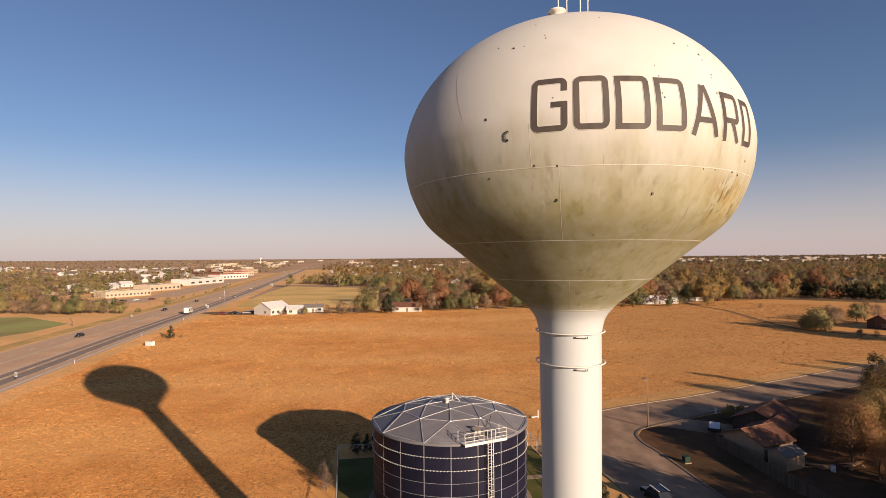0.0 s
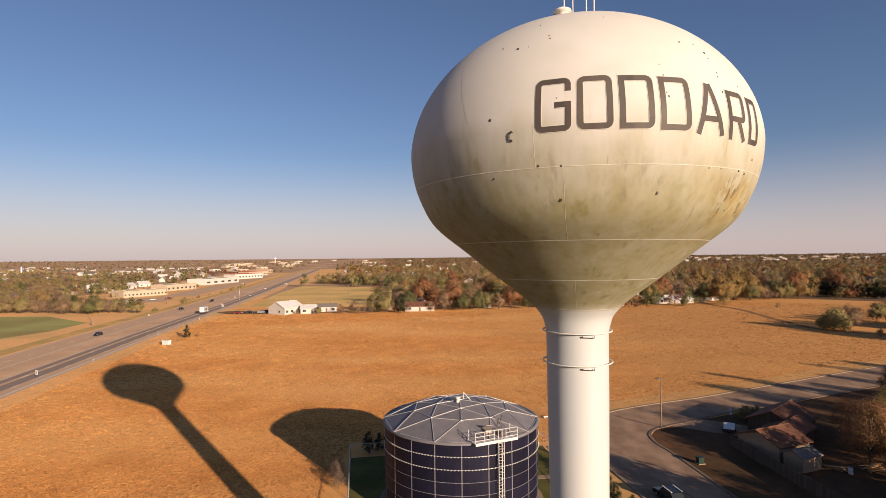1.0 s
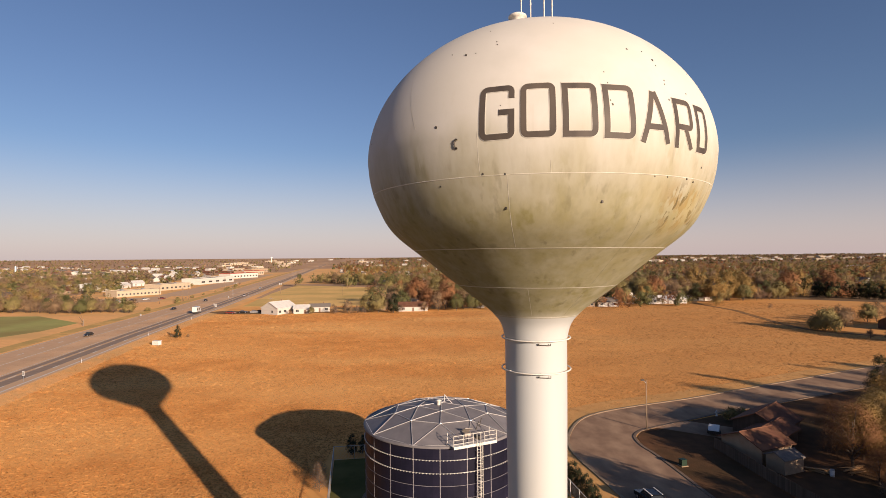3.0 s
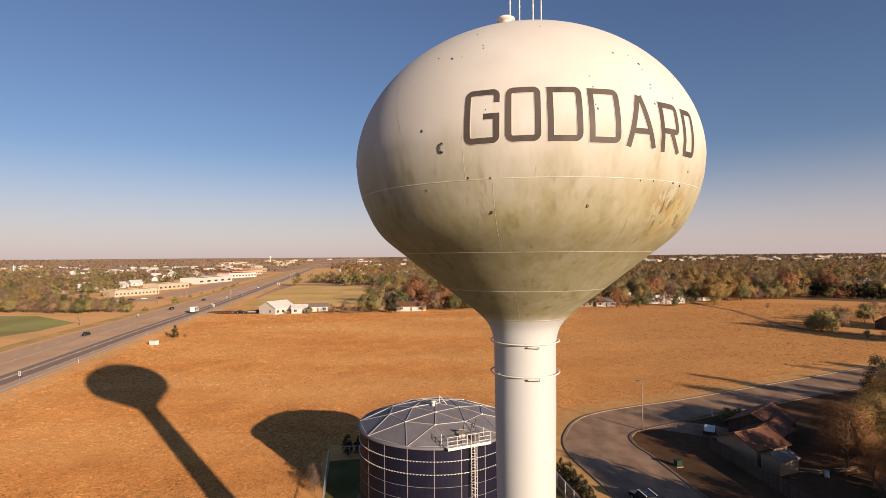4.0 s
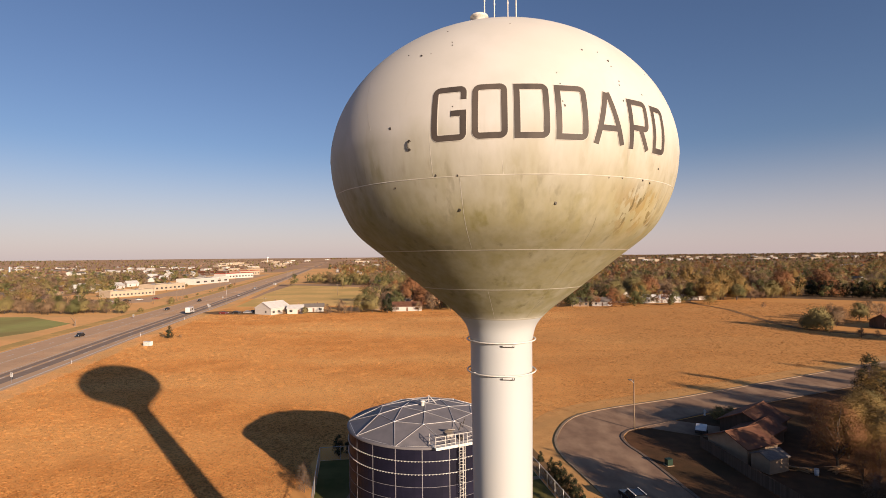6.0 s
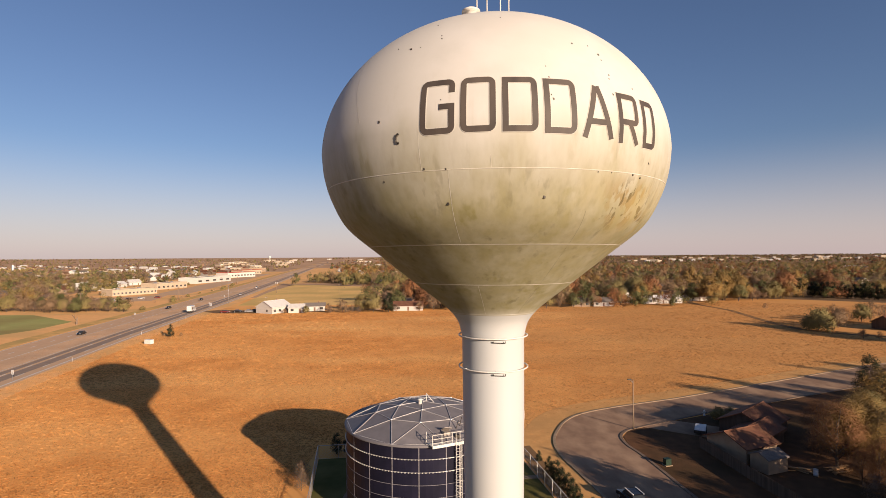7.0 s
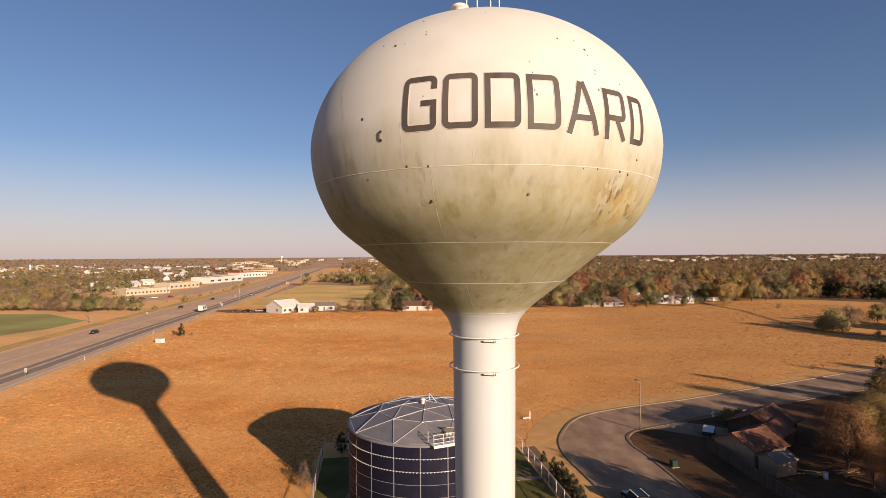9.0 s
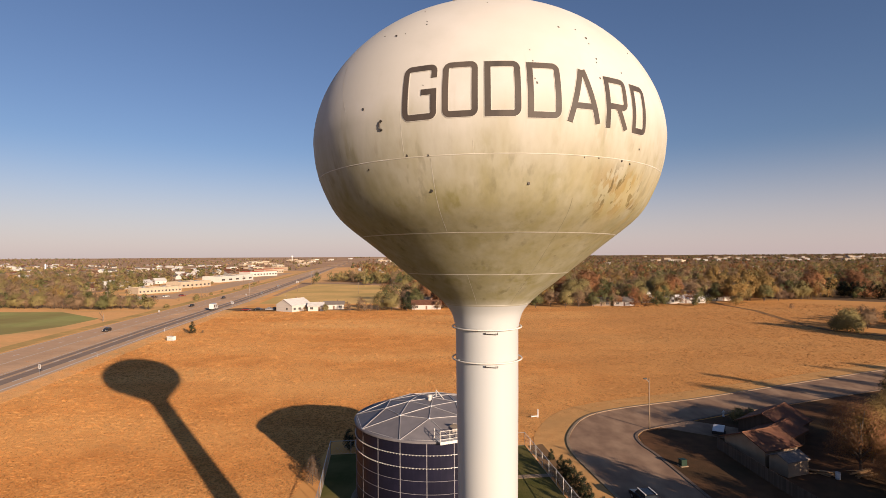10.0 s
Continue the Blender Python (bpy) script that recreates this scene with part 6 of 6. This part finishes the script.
vx, vy, vh = on_highway(5.0, 292)
box_van(vx, vy, vh)
for d, y, paint, back, lb in ((22.0, 208, "black", True, "dark pickup-sized car driving on the highway"), (24.5, 312, "black", True, "black car driving on the highway"), (22.5, 372, "black", True, "dark car on the far carriageway"),
                              (5, 420, "silver", False, "silver car on the near carriageway"), (9, 520, "white", False, "white car on the near carriageway")):
    cx, cy, hd = on_highway(d, y)
    make_car(cx, cy, hd + (180 if back else 0), paint, lb)
make_car(25.7, 65.2, 100, "black", "black car with pale roof rails parked in the street", stripes=True, L=4.8, tall=1.65, z=0.055)
for x, y, r, p in ((-112, 290, 10, "black"), (-106, 291, 5, "silver"), (-118, 288, 0, "red"), (-103.5, 293, 12, "black"), (-222, 388, 60, "white"), (-226, 380, 60, "black"), (-214, 396, 60, "red"), (-232, 370, 60, "silver")):
    make_car(x, y, r, p, {"black": "dark parked car beside the buildings", "silver": "silver parked car beside the buildings", "red": "red parked car beside the buildings", "white": "white parked car beside the buildings"}[p], z=0.06)
sheet("car_park", [(-205, 372), (-222, 425), (-262, 395), (-240, 350)], 0.055, MAT["asphalt"], "tan gravel car park beside the low building", "car park")
sheet("farm_lane", [(-136, 296), (-128, 303), (-60, 296), (-60, 292), (-100, 284), (-122, 286)], 0.055, MAT["dirt"], "bare earth lane by the white shop", "lane")


# ---- lane on the right ----
LANE = smooth_line([(236, 150), (190, 176), (158, 196), (143, 212), (144, 240), (150, 275), (152, 292), (151, 330), (160, 352)])
strip("dirt_lane", LANE, -1.6, 1.6, 0.03, MAT["dirt"], "narrow bare earth lane along the field", "lane")


# ---- far landmarks ----
def far_patch(name, corners, lift, material, label):
    """A field laid over the rising ground, between four corners."""
    a, b, c, d = [Vector(p) for p in corners]
    n = 10
    vs = []
    for i in range(n + 1):
        for j in range(n + 1):
            p = a.lerp(b, j / n).lerp(d.lerp(c, j / n), i / n)
            vs.append((p.x, p.y, ground_z(p.x, p.y) + lift))
    me = mesh_of(name, vs, [(i * (n + 1) + j, i * (n + 1) + j + 1, (i + 1) * (n + 1) + j + 1, (i + 1) * (n + 1) + j) for i in range(n) for j in range(n)], material)
    tagged(new(name, me), label, "field", kind="structure")


MAT["plough"] = mat("red_ploughed_soil", (0.42, 0.17, 0.075), (0.36, 0.14, 0.06), 0.05, 0.95, 0.2, 0.5, spec=0.05)
far_patch("ploughed_field", [(-505, 1090), (-400, 1090), (-600, 1560), (-770, 1540)], 0.6, MAT["plough"], "distant red-brown ploughed field")

far_patch("stubble_field", [(-620, 640), (-560, 700), (-760, 960), (-860, 900)], 0.1, MAT["verge"], "distant tan stubble field")
far_patch("stubble_field", [(-1000, 1000), (-860, 1080), (-1180, 1560), (-1420, 1500)], 0.5, MAT["meadow"], "distant pale stubble field")

far_tower = tagged(empty("far_water_tower", pose(-830, 2460, ground_z(-830, 2460)) @ Matrix.Diagonal((0.75, 0.75, 0.78, 1))), "small pale water tower on the horizon", "water tower")
child("bowl", Build().lathe([(0.1, 36), (4, 35.4), (7, 33), (7.6, 30.5), (6, 27), (2.4, 23)], 20).mesh("bowl", MAT["sign_face"], smooth=True), far_tower)
child("shaft", Build().lathe([(2.4, 23), (1.9, 20), (1.9, 0)], 14).mesh("shaft", MAT["sign_face"], smooth=True), far_tower)

silo = tagged(empty("grain_silo", pose(-1006, 1223, 0) @ Matrix.Diagonal((0.8, 0.8, 0.72, 1))), "pale tall grain silo above the trees", "silo")
child("tube", Build().lathe([(0.1, 21.5), (3.2, 20), (3.3, 19.6), (3.3, 0)], 18).mesh("tube", MAT["galv"], smooth=True), silo)
child("head_house", Build().box(-1.5, -1.5, 20.4, 1.5, 1.5, 23.2).mesh("head_house", MAT["concrete"]), silo)


# ---- yard clutter ----
def lumber_pile(x, y, turn, n, label):
    t = tagged(empty("lumber_pile", pose(x, y, 0.04, 0, 0, turn)), label, "lumber")
    rng = np.random.default_rng(int(abs(x) * 10))
    for i in range(n):
        m = pose(rng.normal() * 0.4, rng.normal() * 0.35, 0.06 + 0.07 * i, rng.normal() * 4, rng.normal() * 3, rng.normal() * 14)
        child("plank", Build().box(-1.6, -0.11, -0.03, 1.6, 0.11, 0.03, m).mesh("plank", MAT["plank"]), t)


MAT["plank"] = mat("pale_sawn_timber", (0.50, 0.30, 0.14), (0.42, 0.24, 0.11), 2.0, 0.8, 0.2, 20.0, stretch=(0.2, 1, 1))
lumber_pile(57.0, 74.6, 25, 9, "untidy pile of pale planks in the yard")
lumber_pile(52.0, 75.0, -30, 6, "small heap of old boards beside the shed")


def drum(x, y, label):
    t = tagged(empty("barrel", pose(x, y, 0.04)), label, "barrel")
    child("body", Build().lathe([(0.28, 0), (0.29, 0.3), (0.27, 0.32), (0.29, 0.6), (0.28, 0.88)], 14, True).mesh("body", MAT["sign_face"], smooth=True), t)
    child("lid", Build().lathe([(0.29, 0.88), (0.29, 0.92), (0.02, 0.93)], 14).mesh("lid", MAT["galv"]), t)


drum(51.2, 78.0, "white plastic barrel beside the house wall")
drum(53.0, 73.2, "white plastic barrel in the yard")
trailer = tagged(empty("utility_trailer", pose(45.6, 90.6, 0.05, 0, 0, 62)), "low utility trailer with a white tarpaulin on the driveway", "trailer")
child("bed", Build().box(-1.8, -0.85, 0.45, 1.8, 0.85, 0.95).mesh("bed", MAT["dark_steel"]), trailer)
child("tarpaulin", extrude_profile([(-1.75, 0.95), (1.75, 0.95), (1.4, 1.2), (0.2, 1.32), (-1.3, 1.18)], 0.82).mesh("tarpaulin", MAT["sign_face"]), trailer)
child("drawbar", Build().bar((1.8, 0, 0.5), (3.1, 0, 0.45), 0.05, 5).mesh("drawbar", MAT["dark_steel"]), trailer)
wheels(trailer, (0.0,), 1.0, 0.33)
